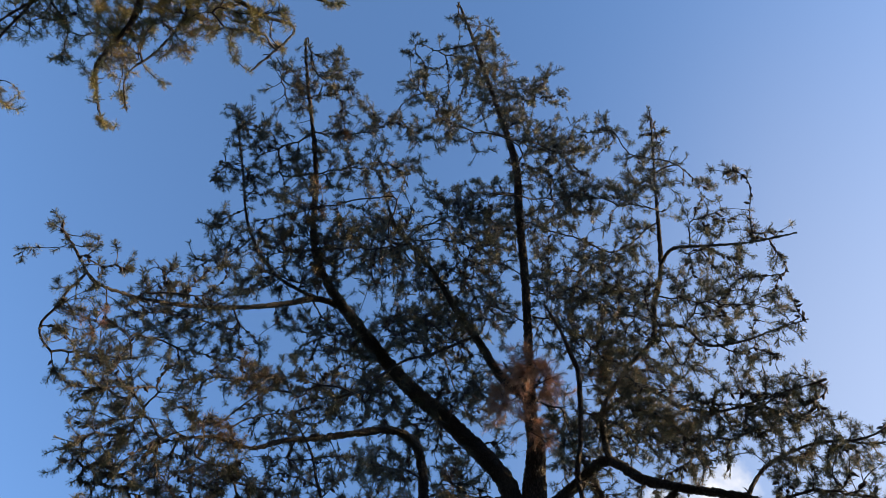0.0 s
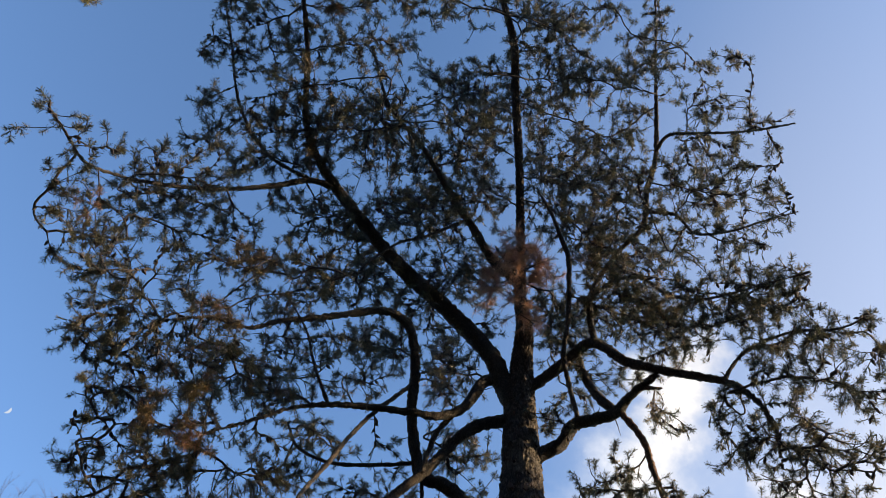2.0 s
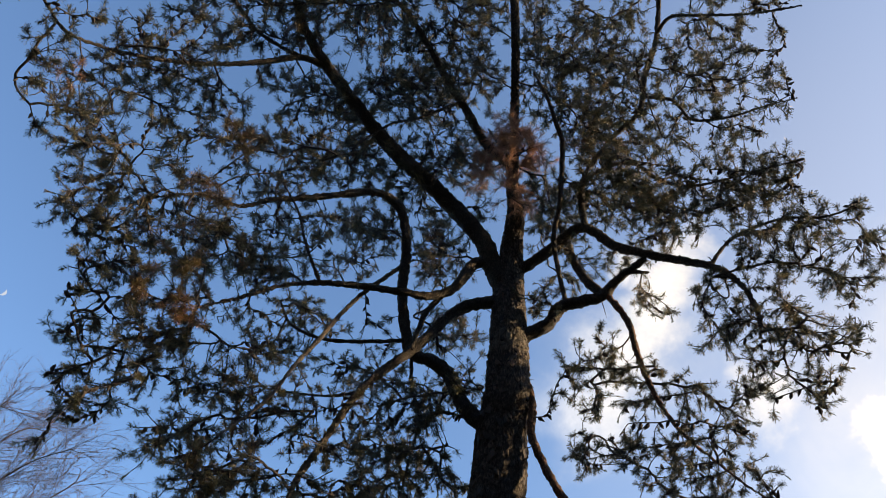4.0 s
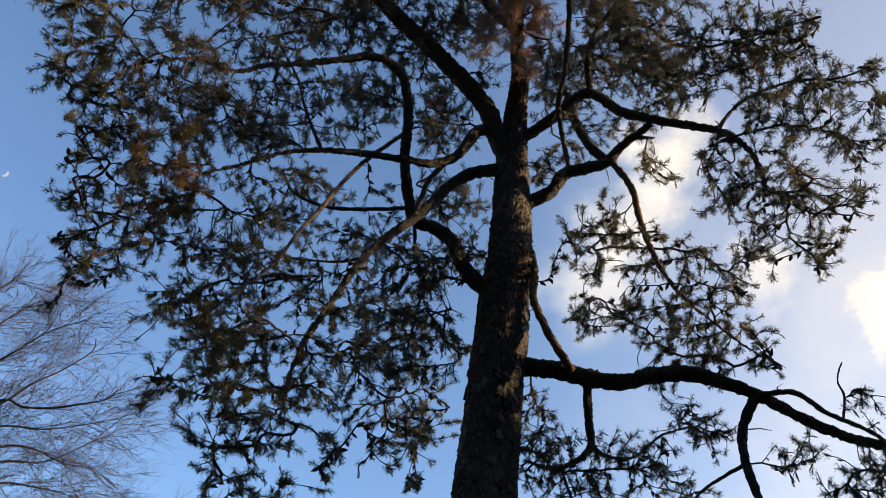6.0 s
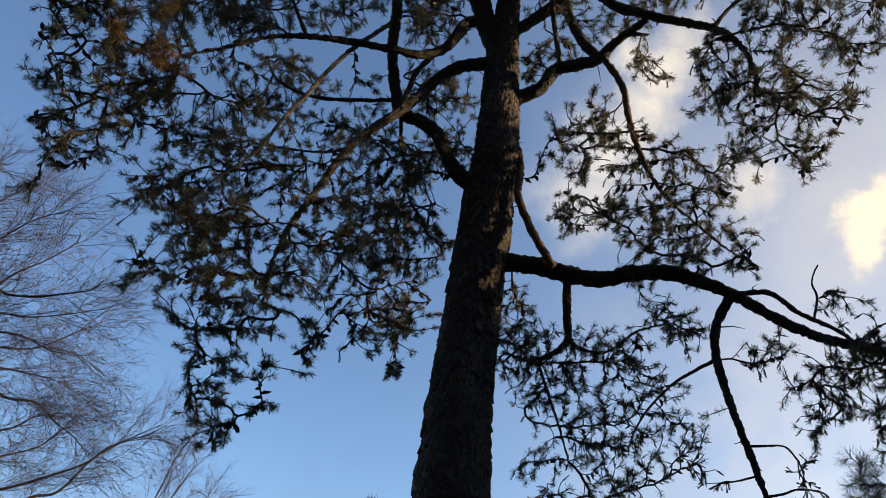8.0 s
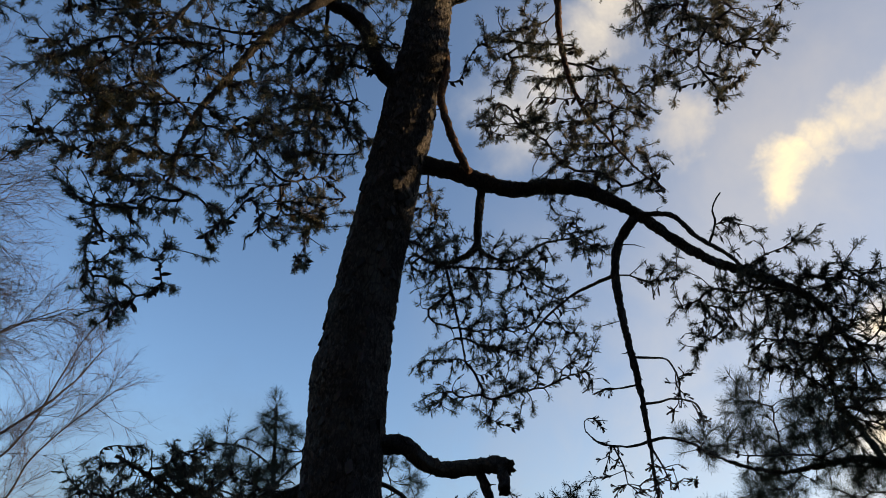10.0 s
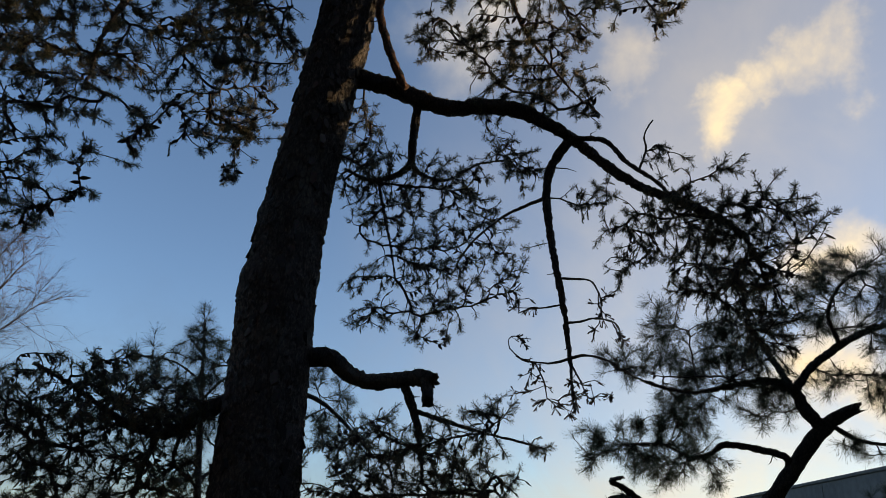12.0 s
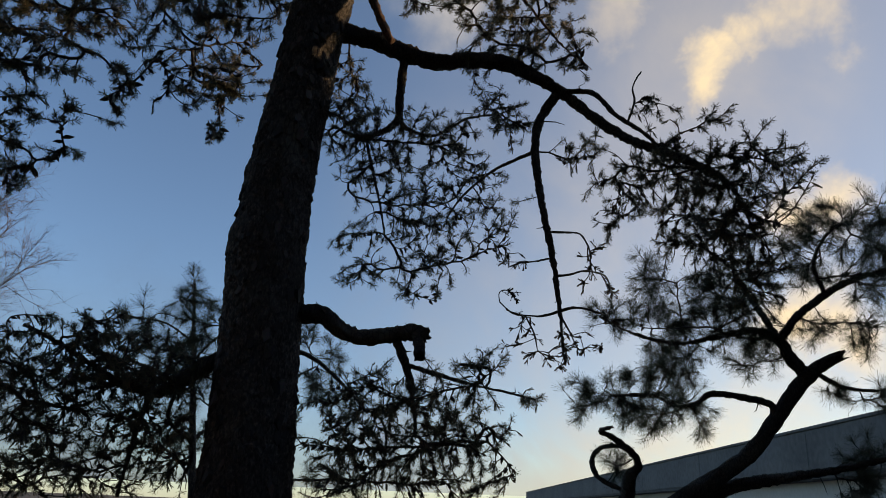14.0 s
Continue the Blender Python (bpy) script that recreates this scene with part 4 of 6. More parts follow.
          [(-1.20, 3.88, 4.10, -0.66, 3.67, 4.05, 0.15), (-1.28, 3.68, 3.68, -1.22, 3.60, 3.69, 0.04), (-1.17, 3.79, 3.82, -0.71, 3.75, 3.80, 0.12), (-0.39, 3.76, 3.91, -0.21, 3.82, 4.00, 0.10), (-1.05, 3.92, 4.08, -0.43, 3.74, 3.96, 0.14), (-1.27, 3.82, 3.73, -1.16, 3.63, 3.68, 0.03), (-1.25, 3.45, 3.33, -1.19, 3.62, 3.56, 0.02), (-0.94, 3.61, 3.51, -0.46, 3.83, 3.71, 0.14), (-0.85, 3.56, 3.23, -0.65, 3.81, 3.38, 0.10), (-0.91, 3.82, 3.23, -0.81, 3.63, 3.14, 0.06), (-0.92, 3.92, 3.08, -0.66, 3.84, 3.13, 0.07), (-0.54, 3.80, 3.09, -0.50, 4.02, 3.29, 0.05)] + [(-0.26, 4.13, 3.30, -0.36, 3.77, 3.26, 0.04), (-0.91, 3.85, 2.92, -0.86, 3.88, 2.97, 0.03), (-0.77, 3.91, 2.82, -0.64, 4.04, 2.96, 0.05), (-0.82, 4.14, 2.81, -0.75, 3.86, 2.76, 0.02), (-0.55, 3.79, 2.92, -0.51, 4.01, 3.02, 0.03), (-0.28, 3.69, 3.33, -0.27, 3.97, 3.40, 0.05), (0.14, 3.98, 5.64, 0.33, 4.19, 5.69, 0.09), (0.34, 4.33, 5.71, 0.64, 4.27, 5.80, 0.12), (-0.32, 4.26, 5.36, 0.01, 4.16, 5.15, 0.12), (0.22, 4.25, 5.89, 0.61, 4.41, 5.98, 0.11), (-0.34, 4.25, 5.24, -0.00, 4.08, 5.03, 0.13), (-0.53, 3.74, 4.28, -0.33, 3.86, 4.30, 0.12)] + [(-1.13, 3.67, 3.94, -0.83, 3.54, 3.88, 0.11), (-1.17, 3.74, 3.69, -0.87, 3.69, 3.72, 0.09), (-1.35, 3.83, 3.63, -1.18, 3.63, 3.59, 0.05), (-0.88, 3.49, 3.38, -0.61, 3.80, 3.57, 0.11), (-0.81, 3.82, 3.40, -0.54, 3.95, 3.52, 0.09), (-0.49, 4.09, 3.96, -0.20, 3.85, 3.77, 0.10), (-0.37, 3.80, 4.61, -0.15, 3.79, 4.62, 0.09), (-0.35, 3.84, 3.48, -0.17, 3.60, 3.31, 0.05), (-0.15, 3.76, 3.51, 0.00, 3.71, 3.31, 0.07), (-0.92, 3.93, 3.03, -0.76, 3.79, 3.12, 0.07), (-0.81, 4.11, 2.94, -0.59, 3.94, 2.88, 0.05), (-0.57, 4.02, 4.54, -0.24, 3.94, 4.39, 0.10)] + [(-0.32, 3.89, 4.08, -0.09, 3.93, 4.10, 0.10), (-1.00, 3.77, 3.74, -0.78, 3.61, 3.58, 0.09), (-1.19, 3.86, 4.00, -0.60, 3.71, 4.04, 0.09), (-1.19, 3.75, 3.65, -1.01, 3.93, 3.71, 0.06), (-0.81, 3.74, 3.67, -0.40, 4.06, 3.91, 0.08), (-0.52, 3.97, 4.05, -0.21, 3.93, 3.95, 0.05), (-0.89, 3.82, 3.39, -0.47, 3.74, 3.44, 0.07), (-0.41, 3.84, 3.54, -0.29, 3.80, 3.37, 0.03), (-0.91, 3.83, 3.16, -0.55, 3.86, 3.25, 0.06), (-0.44, 3.96, 3.25, -0.22, 3.92, 3.19, 0.02), (-0.89, 4.10, 3.06, -0.63, 4.01, 3.07, 0.06), (-0.78, 4.08, 2.85, -0.70, 4.27, 3.00, 0.03)] + [(-0.49, 3.89, 3.01, -0.47, 4.12, 3.08, 0.02)]),
    bough("O", [(0.82, 3.84, 6.18, 0.0400), (0.55, 3.83, 6.12, 0.0396), (0.46, 3.82, 5.97, 0.0389), (0.37, 3.81, 5.79, 0.0338), (0.20, 3.80, 5.66, 0.0290), (-0.01, 3.75, 5.62, 0.0245), (-0.33, 3.69, 5.58, 0.0201), (-0.60, 3.62, 5.50, 0.0157), (-0.84, 3.54, 5.35, 0.0114), (-1.05, 3.46, 5.13, 0.0091), (-1.27, 3.36, 4.90, 0.0052)],
          [(-1.42, 3.30, 4.29, -1.64, 3.30, 4.13, 0.06), (-1.61, 3.25, 4.09, -1.71, 3.20, 3.82, 0.04), (-1.80, 3.30, 4.34, -1.65, 3.30, 4.43, 0.05), (-1.94, 3.14, 4.94, -1.72, 3.32, 5.08, 0.11), (-1.94, 3.16, 4.74, -1.76, 2.99, 4.63, 0.05), (-1.64, 3.26, 4.87, -1.22, 3.38, 5.00, 0.19), (-1.16, 3.37, 5.20, -0.80, 3.57, 5.60, 0.13), (-0.49, 3.65, 5.73, -0.24, 3.33, 5.46, 0.12), (-2.07, 3.56, 4.81, -1.74, 3.30, 4.66, 0.06), (-1.63, 3.65, 4.86, -1.14, 3.49, 4.77, 0.16), (-2.09, 3.65, 4.53, -1.86, 3.52, 4.44, 0.06), (-1.97, 3.66, 4.38, -1.84, 3.67, 4.21, 0.06), (-2.03, 3.72, 4.06, -2.03, 3.87, 4.27, 0.04), (-1.71, 3.67, 4.28, -1.69, 3.72, 4.26, 0.03), (-1.68, 3.52, 4.55, -1.28, 3.36, 4.37, 0.09)] + [(-1.68, 3.64, 4.44, -1.64, 3.68, 4.39, 0.05), (0.16, 3.54, 5.70, 0.24, 3.81, 5.89, 0.07), (0.10, 3.79, 6.26, 0.48, 3.97, 6.23, 0.14), (-1.23, 3.68, 5.69, -0.82, 3.80, 5.88, 0.11), (-1.08, 3.61, 5.20, -0.91, 3.65, 5.10, 0.11), (-1.04, 3.35, 5.31, -0.79, 3.61, 5.52, 0.13), (-1.84, 3.07, 4.87, -1.54, 3.12, 4.92, 0.12), (-2.07, 3.34, 4.98, -1.80, 3.22, 4.84, 0.07), (-1.85, 3.15, 4.50, -1.73, 3.36, 4.76, 0.07), (-1.61, 3.10, 4.55, -1.34, 3.45, 4.85, 0.13), (-1.95, 3.39, 4.35, -1.82, 3.45, 4.46, 0.06), (-1.80, 3.50, 4.30, -1.74, 3.83, 4.48, 0.07)] + [(-1.71, 3.27, 4.36, -1.52, 3.49, 4.63, 0.09), (-1.45, 3.47, 4.39, -1.19, 3.65, 4.57, 0.12)]),
    bough("O2", [(-0.60, 3.62, 5.50, 0.0137), (-0.67, 3.54, 5.61, 0.0118), (-0.75, 3.45, 5.76, 0.0099), (-0.81, 3.35, 5.91, 0.0079), (-0.93, 3.22, 6.05, 0.0059)],
          [(-1.09, 3.03, 6.28, -0.61, 3.06, 6.38, 0.13), (-1.27, 3.14, 5.99, -0.87, 3.44, 6.40, 0.10), (-1.32, 3.68, 6.21, -0.76, 3.69, 6.02, 0.14), (-0.94, 3.45, 5.99, -0.51, 3.31, 5.82, 0.12), (-1.40, 3.13, 6.39, -0.88, 3.02, 6.23, 0.15)]),
    bough("O3", [(0.32, 3.81, 5.75, 0.0210), (0.18, 3.86, 5.57, 0.0207), (0.12, 3.90, 5.40, 0.0183), (0.08, 3.92, 5.22, 0.0160)],
          []),
    bough("P", [(-0.02, 3.76, 5.94, 0.0170), (-0.18, 3.76, 5.74, 0.0166), (-0.32, 3.75, 5.54, 0.0161), (-0.45, 3.73, 5.28, 0.0156), (-0.54, 3.71, 5.05, 0.0150), (-0.65, 3.67, 4.78, 0.0126), (-0.74, 3.62, 4.49, 0.0103), (-0.84, 3.58, 4.30, 0.0083), (-0.96, 3.53, 4.11, 0.0064)],
          []),
    bough("Q", [(0.05, 3.96, 5.35, 0.0163), (-0.14, 3.98, 5.33, 0.0142), (-0.38, 4.00, 5.32, 0.0142), (-0.58, 4.00, 5.33, 0.0122), (-0.80, 3.98, 5.42, 0.0102), (-0.91, 3.96, 5.62, 0.0062)],
          [(-1.07, 4.03, 5.28, -0.62, 4.32, 5.44, 0.12), (-0.30, 3.93, 5.56, -0.13, 4.04, 5.52, 0.08), (-0.79, 4.09, 5.70, -0.57, 4.44, 5.95, 0.10), (-1.08, 4.35, 6.09, -0.68, 4.34, 5.86, 0.13), (-0.60, 4.10, 5.19, -0.35, 4.16, 5.21, 0.09)]),
    bough("Q2", [(-0.23, 3.89, 4.79, 0.0112), (-0.40, 3.92, 4.76, 0.0094), (-0.62, 3.94, 4.77, 0.0075), (-0.85, 3.94, 4.79, 0.0056)],
          [(-1.36, 3.94, 4.76, -1.03, 4.05, 4.89, 0.15), (-1.47, 3.96, 4.40, -1.19, 3.91, 4.40, 0.13), (-1.57, 4.15, 4.36, -1.55, 4.15, 4.41, 0.04), (-1.01, 3.77, 4.44, -0.58, 3.99, 4.70, 0.14), (-1.46, 3.84, 4.22, -1.31, 4.00, 4.44, 0.10), (-1.09, 3.90, 4.61, -0.79, 3.82, 4.57, 0.13), (-1.02, 3.60, 4.74, -0.73, 3.91, 5.06, 0.12), (-0.88, 4.03, 4.72, -0.54, 3.98, 4.70, 0.13), (-1.43, 4.27, 4.57, -1.12, 4.15, 4.43, 0.10), (-1.49, 4.09, 4.48, -1.10, 4.18, 4.67, 0.09)]),
    bough("Q3", [(0.09, 3.99, 5.25, 0.0142), (0.11, 4.09, 5.02, 0.0120), (0.18, 4.15, 4.83, 0.0098), (0.14, 4.26, 4.61, 0.0078), (0.10, 4.36, 4.39, 0.0058)],
          [(-0.21, 4.10, 4.78, 0.39, 4.03, 4.83, 0.18), (-0.19, 4.57, 4.74, 0.39, 4.29, 4.51, 0.20), (-0.31, 4.38, 4.05, -0.01, 4.60, 4.12, 0.13), (-0.05, 4.48, 4.46, 0.50, 4.49, 4.59, 0.20), (0.04, 4.63, 3.97, 0.39, 4.69, 4.04, 0.14), (-0.27, 4.39, 4.45, 0.04, 4.52, 4.57, 0.13), (-0.09, 4.40, 4.17, 0.30, 4.64, 4.30, 0.13), (0.08, 4.58, 3.96, 0.36, 4.33, 3.89, 0.11), (0.24, 4.11, 4.54, 0.43, 4.39, 4.47, 0.10), (-0.22, 4.23, 4.67, 0.10, 4.44, 4.76, 0.12), (0.23, 4.14, 4.85, 0.38, 4.02, 4.63, 0.09), (0.01, 4.51, 3.90, 0.25, 4.69, 3.87, 0.10)] + [(-0.30, 4.31, 4.92, 0.28, 3.97, 4.81, 0.11), (-0.19, 4.70, 4.82, 0.42, 4.30, 4.68, 0.11), (-0.26, 4.22, 4.17, -0.23, 4.48, 4.31, 0.05), (-0.03, 4.31, 4.20, 0.44, 4.38, 4.32, 0.09), (0.01, 4.80, 4.15, 0.42, 4.55, 4.10, 0.08), (0.13, 4.54, 3.73, 0.27, 4.83, 4.00, 0.04), (0.17, 4.91, 3.79, 0.18, 4.76, 3.59, 0.02), (-0.05, 4.65, 3.88, -0.00, 4.82, 3.98, 0.04)]),
    bough("J", [(0.79, 3.99, 5.45, 0.0226), (0.93, 3.99, 4.98, 0.0254), (0.91, 3.98, 4.63, 0.0264), (0.98, 3.99, 4.41, 0.0258), (1.05, 3.98, 4.23, 0.0253), (1.12, 3.96, 4.08, 0.0230)],
          []),
    bough("E4", [(1.54, 3.53, 5.73, 0.0184), (1.62, 3.46, 5.75, 0.0163), (1.70, 3.41, 5.70, 0.0100)],
          []),
]
crown(pine, boughs, 7, spacing=0.054, step=0.05, mat=GREEN, cones=7500, fur=0.22, wither=0.14, vigour=0.39, droop=0.4, sag=0.6)
# brown and yellow bunches on the old limbs
brown = [(ob, path, []) for ob, path, sprays in boughs]
brown[0] = (*brown[0][:2], [(-1.41, 2.99, 5.68, -1.33, 3.29, 5.99, 0.08), (-1.84, 3.31, 5.48, -1.63, 3.20, 5.32, 0.07), (-1.42, 3.24, 5.58, -1.21, 3.58, 5.86, 0.11), (0.06, 3.49, 5.69, 0.16, 3.70, 5.82, 0.04), (-1.37, 2.96, 5.55, -1.22, 3.11, 5.64, 0.07), (0.04, 3.61, 5.88, 0.18, 3.77, 5.92, 0.05), (-1.57, 3.33, 5.26, -1.17, 3.16, 5.02, 0.10), (-1.59, 3.10, 4.78, -1.26, 3.06, 4.74, 0.12), (-1.59, 3.35, 4.72, -1.30, 3.37, 4.73, 0.12), (-1.33, 3.11, 4.74, -1.26, 3.24, 4.79, 0.06), (-1.06, 3.31, 5.26, -0.93, 3.26, 5.17, 0.05), (-1.09, 3.73, 4.85, -0.98, 3.97, 4.77, 0.08)] + [(-0.97, 4.00, 4.52, -0.81, 4.17, 4.39, 0.09), (-1.14, 3.73, 4.05, -0.90, 3.60, 3.77, 0.07), (-1.23, 2.92, 6.25, -1.06, 2.80, 5.98, 0.05), (-1.21, 2.68, 5.81, -1.18, 2.96, 6.11, 0.07), (-2.30, 2.39, 5.96, -2.21, 2.47, 6.05, 0.07), (-1.14, 2.04, 7.75, -1.13, 2.22, 7.99, 0.08), (-1.05, 1.59, 8.39, -0.88, 1.59, 8.25, 0.06), (-1.31, 2.72, 7.84, -1.05, 2.71, 7.50, 0.10), (-0.04, 2.37, 8.84, 0.42, 2.57, 8.66, 0.10), (1.57, 3.18, 7.26, 1.86, 3.26, 7.15, 0.13), (1.33, 3.24, 7.22, 1.56, 3.22, 6.86, 0.13)])
crown(pine, brown, 9, spacing=0.08, step=0.045, swell=1.5, needles=(52, 0.046, 0.0034, 0.05, (45, 100)), mat=BROWN, cones=90, fur=0.6)
low_boughs = [
    bough("G", [(0.70, 4.19, 4.23, 0.0595), (1.06, 4.12, 4.17, 0.0552), (1.24, 4.07, 4.10, 0.0545), (1.44, 4.00, 4.04, 0.0501), (1.60, 3.93, 4.06, 0.0480), (1.81, 3.83, 4.03, 0.0455), (2.01, 3.73, 3.91, 0.0374), (2.19, 3.74, 3.84, 0.0314), (2.36, 3.64, 3.65, 0.0273), (2.51, 3.53, 3.50, 0.0250), (2.66, 3.41, 3.40, 0.0262), (2.81, 3.27, 3.26, 0.0191), (2.90, 3.16, 3.10, 0.0124), (2.94, 3.08, 2.82, 0.0074)],
          [(2.23, 3.80, 3.47, 2.56, 3.91, 3.69, 0.06), (2.63, 3.31, 3.46, 2.71, 2.98, 3.47, 0.05), (2.31, 3.46, 3.21, 2.78, 3.47, 3.34, 0.11), (2.46, 3.81, 3.03, 2.70, 3.83, 3.23, 0.05), (2.71, 3.28, 3.25, 2.89, 2.93, 3.13, 0.15), (2.76, 2.90, 3.22, 3.19, 2.94, 3.23, 0.05), (2.50, 3.24, 2.93, 2.96, 3.13, 2.93, 0.14), (3.06, 3.01, 3.04, 3.13, 2.98, 3.07, 0.05), (2.87, 3.44, 2.85, 3.03, 3.10, 2.77, 0.15), (2.95, 3.33, 2.60, 2.92, 3.05, 2.56, 0.11), (0.88, 4.31, 4.06, 1.07, 4.41, 3.94, 0.10), (2.59, 3.48, 3.38, 2.64, 3.15, 3.18, 0.12)] + [(2.71, 3.30, 3.15, 2.86, 2.96, 3.01, 0.14), (2.69, 3.07, 3.22, 2.89, 2.75, 3.09, 0.08), (2.72, 3.06, 2.84, 2.86, 2.90, 2.81, 0.13), (2.60, 3.29, 2.83, 2.86, 3.33, 2.82, 0.10), (2.91, 3.28, 2.71, 2.96, 3.08, 2.66, 0.12), (2.41, 3.50, 3.18, 2.70, 3.65, 3.22, 0.08)]),
    bough("G2", [(2.14, 3.74, 3.86, 0.0174), (2.31, 3.62, 3.82, 0.0155), (2.42, 3.55, 3.66, 0.0135), (2.54, 3.45, 3.52, 0.0115), (2.59, 3.40, 3.42, 0.0098)],
          [(2.53, 3.47, 3.76, 2.63, 3.29, 3.64, 0.05)]),
    bough("G3", [(1.24, 4.07, 4.10, 0.0254), (1.24, 4.13, 3.84, 0.0249), (1.24, 4.16, 3.67, 0.0211), (1.14, 4.22, 3.59, 0.0140), (1.02, 4.28, 3.57, 0.0106), (0.87, 4.35, 3.65, 0.0072)],
          [(0.86, 4.41, 3.56, 1.00, 4.10, 3.64, 0.13), (0.80, 4.15, 3.67, 1.02, 4.47, 3.71, 0.09)]),
    bough("G4", [(1.24, 4.16, 3.69, 0.0158), (1.32, 4.17, 3.63, 0.0140), (1.49, 4.16, 3.62, 0.0088), (1.68, 4.13, 3.76, 0.0071), (1.86, 4.10, 3.82, 0.0054)],
          [(1.06, 4.18, 3.54, 1.78, 4.03, 3.62, 0.14), (1.77, 3.92, 3.72, 2.11, 4.18, 3.78, 0.07), (1.68, 3.93, 3.98, 1.92, 4.12, 3.88, 0.09)]),
    bough("G5", [(1.07, 4.26, 3.58, 0.0106), (1.13, 4.26, 3.35, 0.0086), (1.19, 4.26, 3.14, 0.0067), (1.24, 4.28, 2.95, 0.0049)],
          [(0.93, 4.30, 3.34, 1.90, 4.29, 3.48, 0.15), (1.01, 4.52, 3.00, 1.11, 4.34, 2.94, 0.06), (1.12, 4.54, 2.74, 1.17, 4.16, 2.72, 0.06), (1.39, 4.50, 2.73, 1.42, 4.25, 2.60, 0.03)]),
    bough("G6", [(2.47, 3.51, 3.6, 0.0075), (2.52, 3.5, 3.75, 0.006), (2.51, 3.5, 3.83, 0.005), (2.54, 3.5, 3.91, 0.0045), (2.58, 3.5, 3.97, 0.003)],
          []),
    bough("H", [(2.14, 3.74, 3.86, 0.0296), (2.04, 3.80, 3.66, 0.0259), (2.01, 3.80, 3.45, 0.0238), (2.02, 3.77, 3.21, 0.0199), (2.03, 3.72, 2.99, 0.0178), (2.05, 3.69, 2.81, 0.0159), (2.07, 3.67, 2.61, 0.0125), (2.08, 3.65, 2.44, 0.0092), (2.08, 3.62, 2.25, 0.0060), (2.08, 3.60, 2.14, 0.0044)],
          []),
    bough("H2", [(2.01, 3.80, 3.45, 0.0119), (1.92, 3.90, 3.42, 0.0103), (1.81, 4.00, 3.36, 0.0086), (1.67, 4.10, 3.22, 0.0069), (1.59, 4.16, 3.08, 0.0052)],
          [(1.16, 4.29, 3.08, 1.79, 4.02, 3.05, 0.15), (1.37, 4.22, 2.76, 1.75, 4.09, 2.85, 0.10), (1.91, 4.13, 2.92, 2.03, 4.18, 2.92, 0.04), (1.49, 4.02, 2.62, 1.61, 4.35, 2.60, 0.02)]),
    bough("S", [(0.58, 4.22, 2.36, 0.0522), (0.82, 4.14, 2.38, 0.0493), (0.89, 4.08, 2.36, 0.0458), (0.95, 4.01, 2.29, 0.0421), (1.06, 3.94, 2.24, 0.0401), (1.19, 3.86, 2.25, 0.0398), (1.29, 3.78, 2.26, 0.0409), (1.34, 3.72, 2.24, 0.0375)],
          []),
    bough("S2", [(1.22, 3.84, 2.25, 0.0250), (1.27, 3.83, 2.12, 0.0233), (1.31, 3.82, 2.00, 0.0174), (1.33, 3.82, 1.89, 0.0115), (1.34, 3.80, 1.75, 0.0071)],
          [(1.09, 3.96, 1.94, 1.61, 3.53, 1.96, 0.12), (0.87, 3.91, 1.67, 1.72, 3.80, 1.77, 0.13), (1.14, 3.91, 1.52, 1.80, 3.83, 1.55, 0.11), (1.24, 3.82, 1.85, 1.67, 3.91, 1.86, 0.11), (1.01, 3.79, 1.65, 1.46, 3.90, 1.65, 0.11), (1.39, 3.71, 1.66, 1.72, 3.71, 1.68, 0.09)]),
    bough("S3", [(1.27, 3.83, 2.10, 0.0131), (1.46, 3.78, 2.05, 0.0116), (1.59, 3.75, 2.02, 0.0087), (1.74, 3.70, 1.99, 0.0058), (1.88, 3.65, 1.96, 0.0043)],
          [(1.47, 3.50, 2.04, 1.71, 3.71, 2.11, 0.05), (1.75, 3.51, 1.97, 1.97, 3.68, 1.95, 0.03), (1.69, 3.65, 1.76, 1.87, 3.88, 1.77, 0.04), (1.77, 3.69, 1.55, 1.86, 3.78, 1.61, 0.03)]),
    bough("S4", [(0.58, 4.20, 2.23, 0.0121), (0.85, 4.29, 2.18, 0.0126), (0.98, 4.38, 2.13, 0.0113), (1.13, 4.45, 2.03, 0.0098), (1.27, 4.52, 1.92, 0.0067)],
          [(0.96, 4.52, 1.93, 1.13, 4.14, 2.00, 0.10), (1.12, 4.66, 1.96, 1.44, 4.52, 1.94, 0.12), (1.06, 4.83, 1.54, 1.32, 4.75, 1.58, 0.12)]),
    bough("S5", [(1.31, 3.75, 2.25, 0.0291), (1.31, 3.71, 2.19, 0.0286), (1.30, 3.66, 2.12, 0.0309)],
          []),
    bough("T", [(0.58, 4.19, 2.17, 0.0452), (0.36, 4.25, 2.09, 0.0417), (0.23, 4.29, 2.01, 0.0369), (0.13, 4.32, 1.93, 0.0293), (-0.01, 4.36, 1.93, 0.0205), (-0.19, 4.41, 2.01, 0.0132), (-0.41, 4.45, 2.14, 0.0088), (-0.61, 4.48, 2.23, 0.0059)],
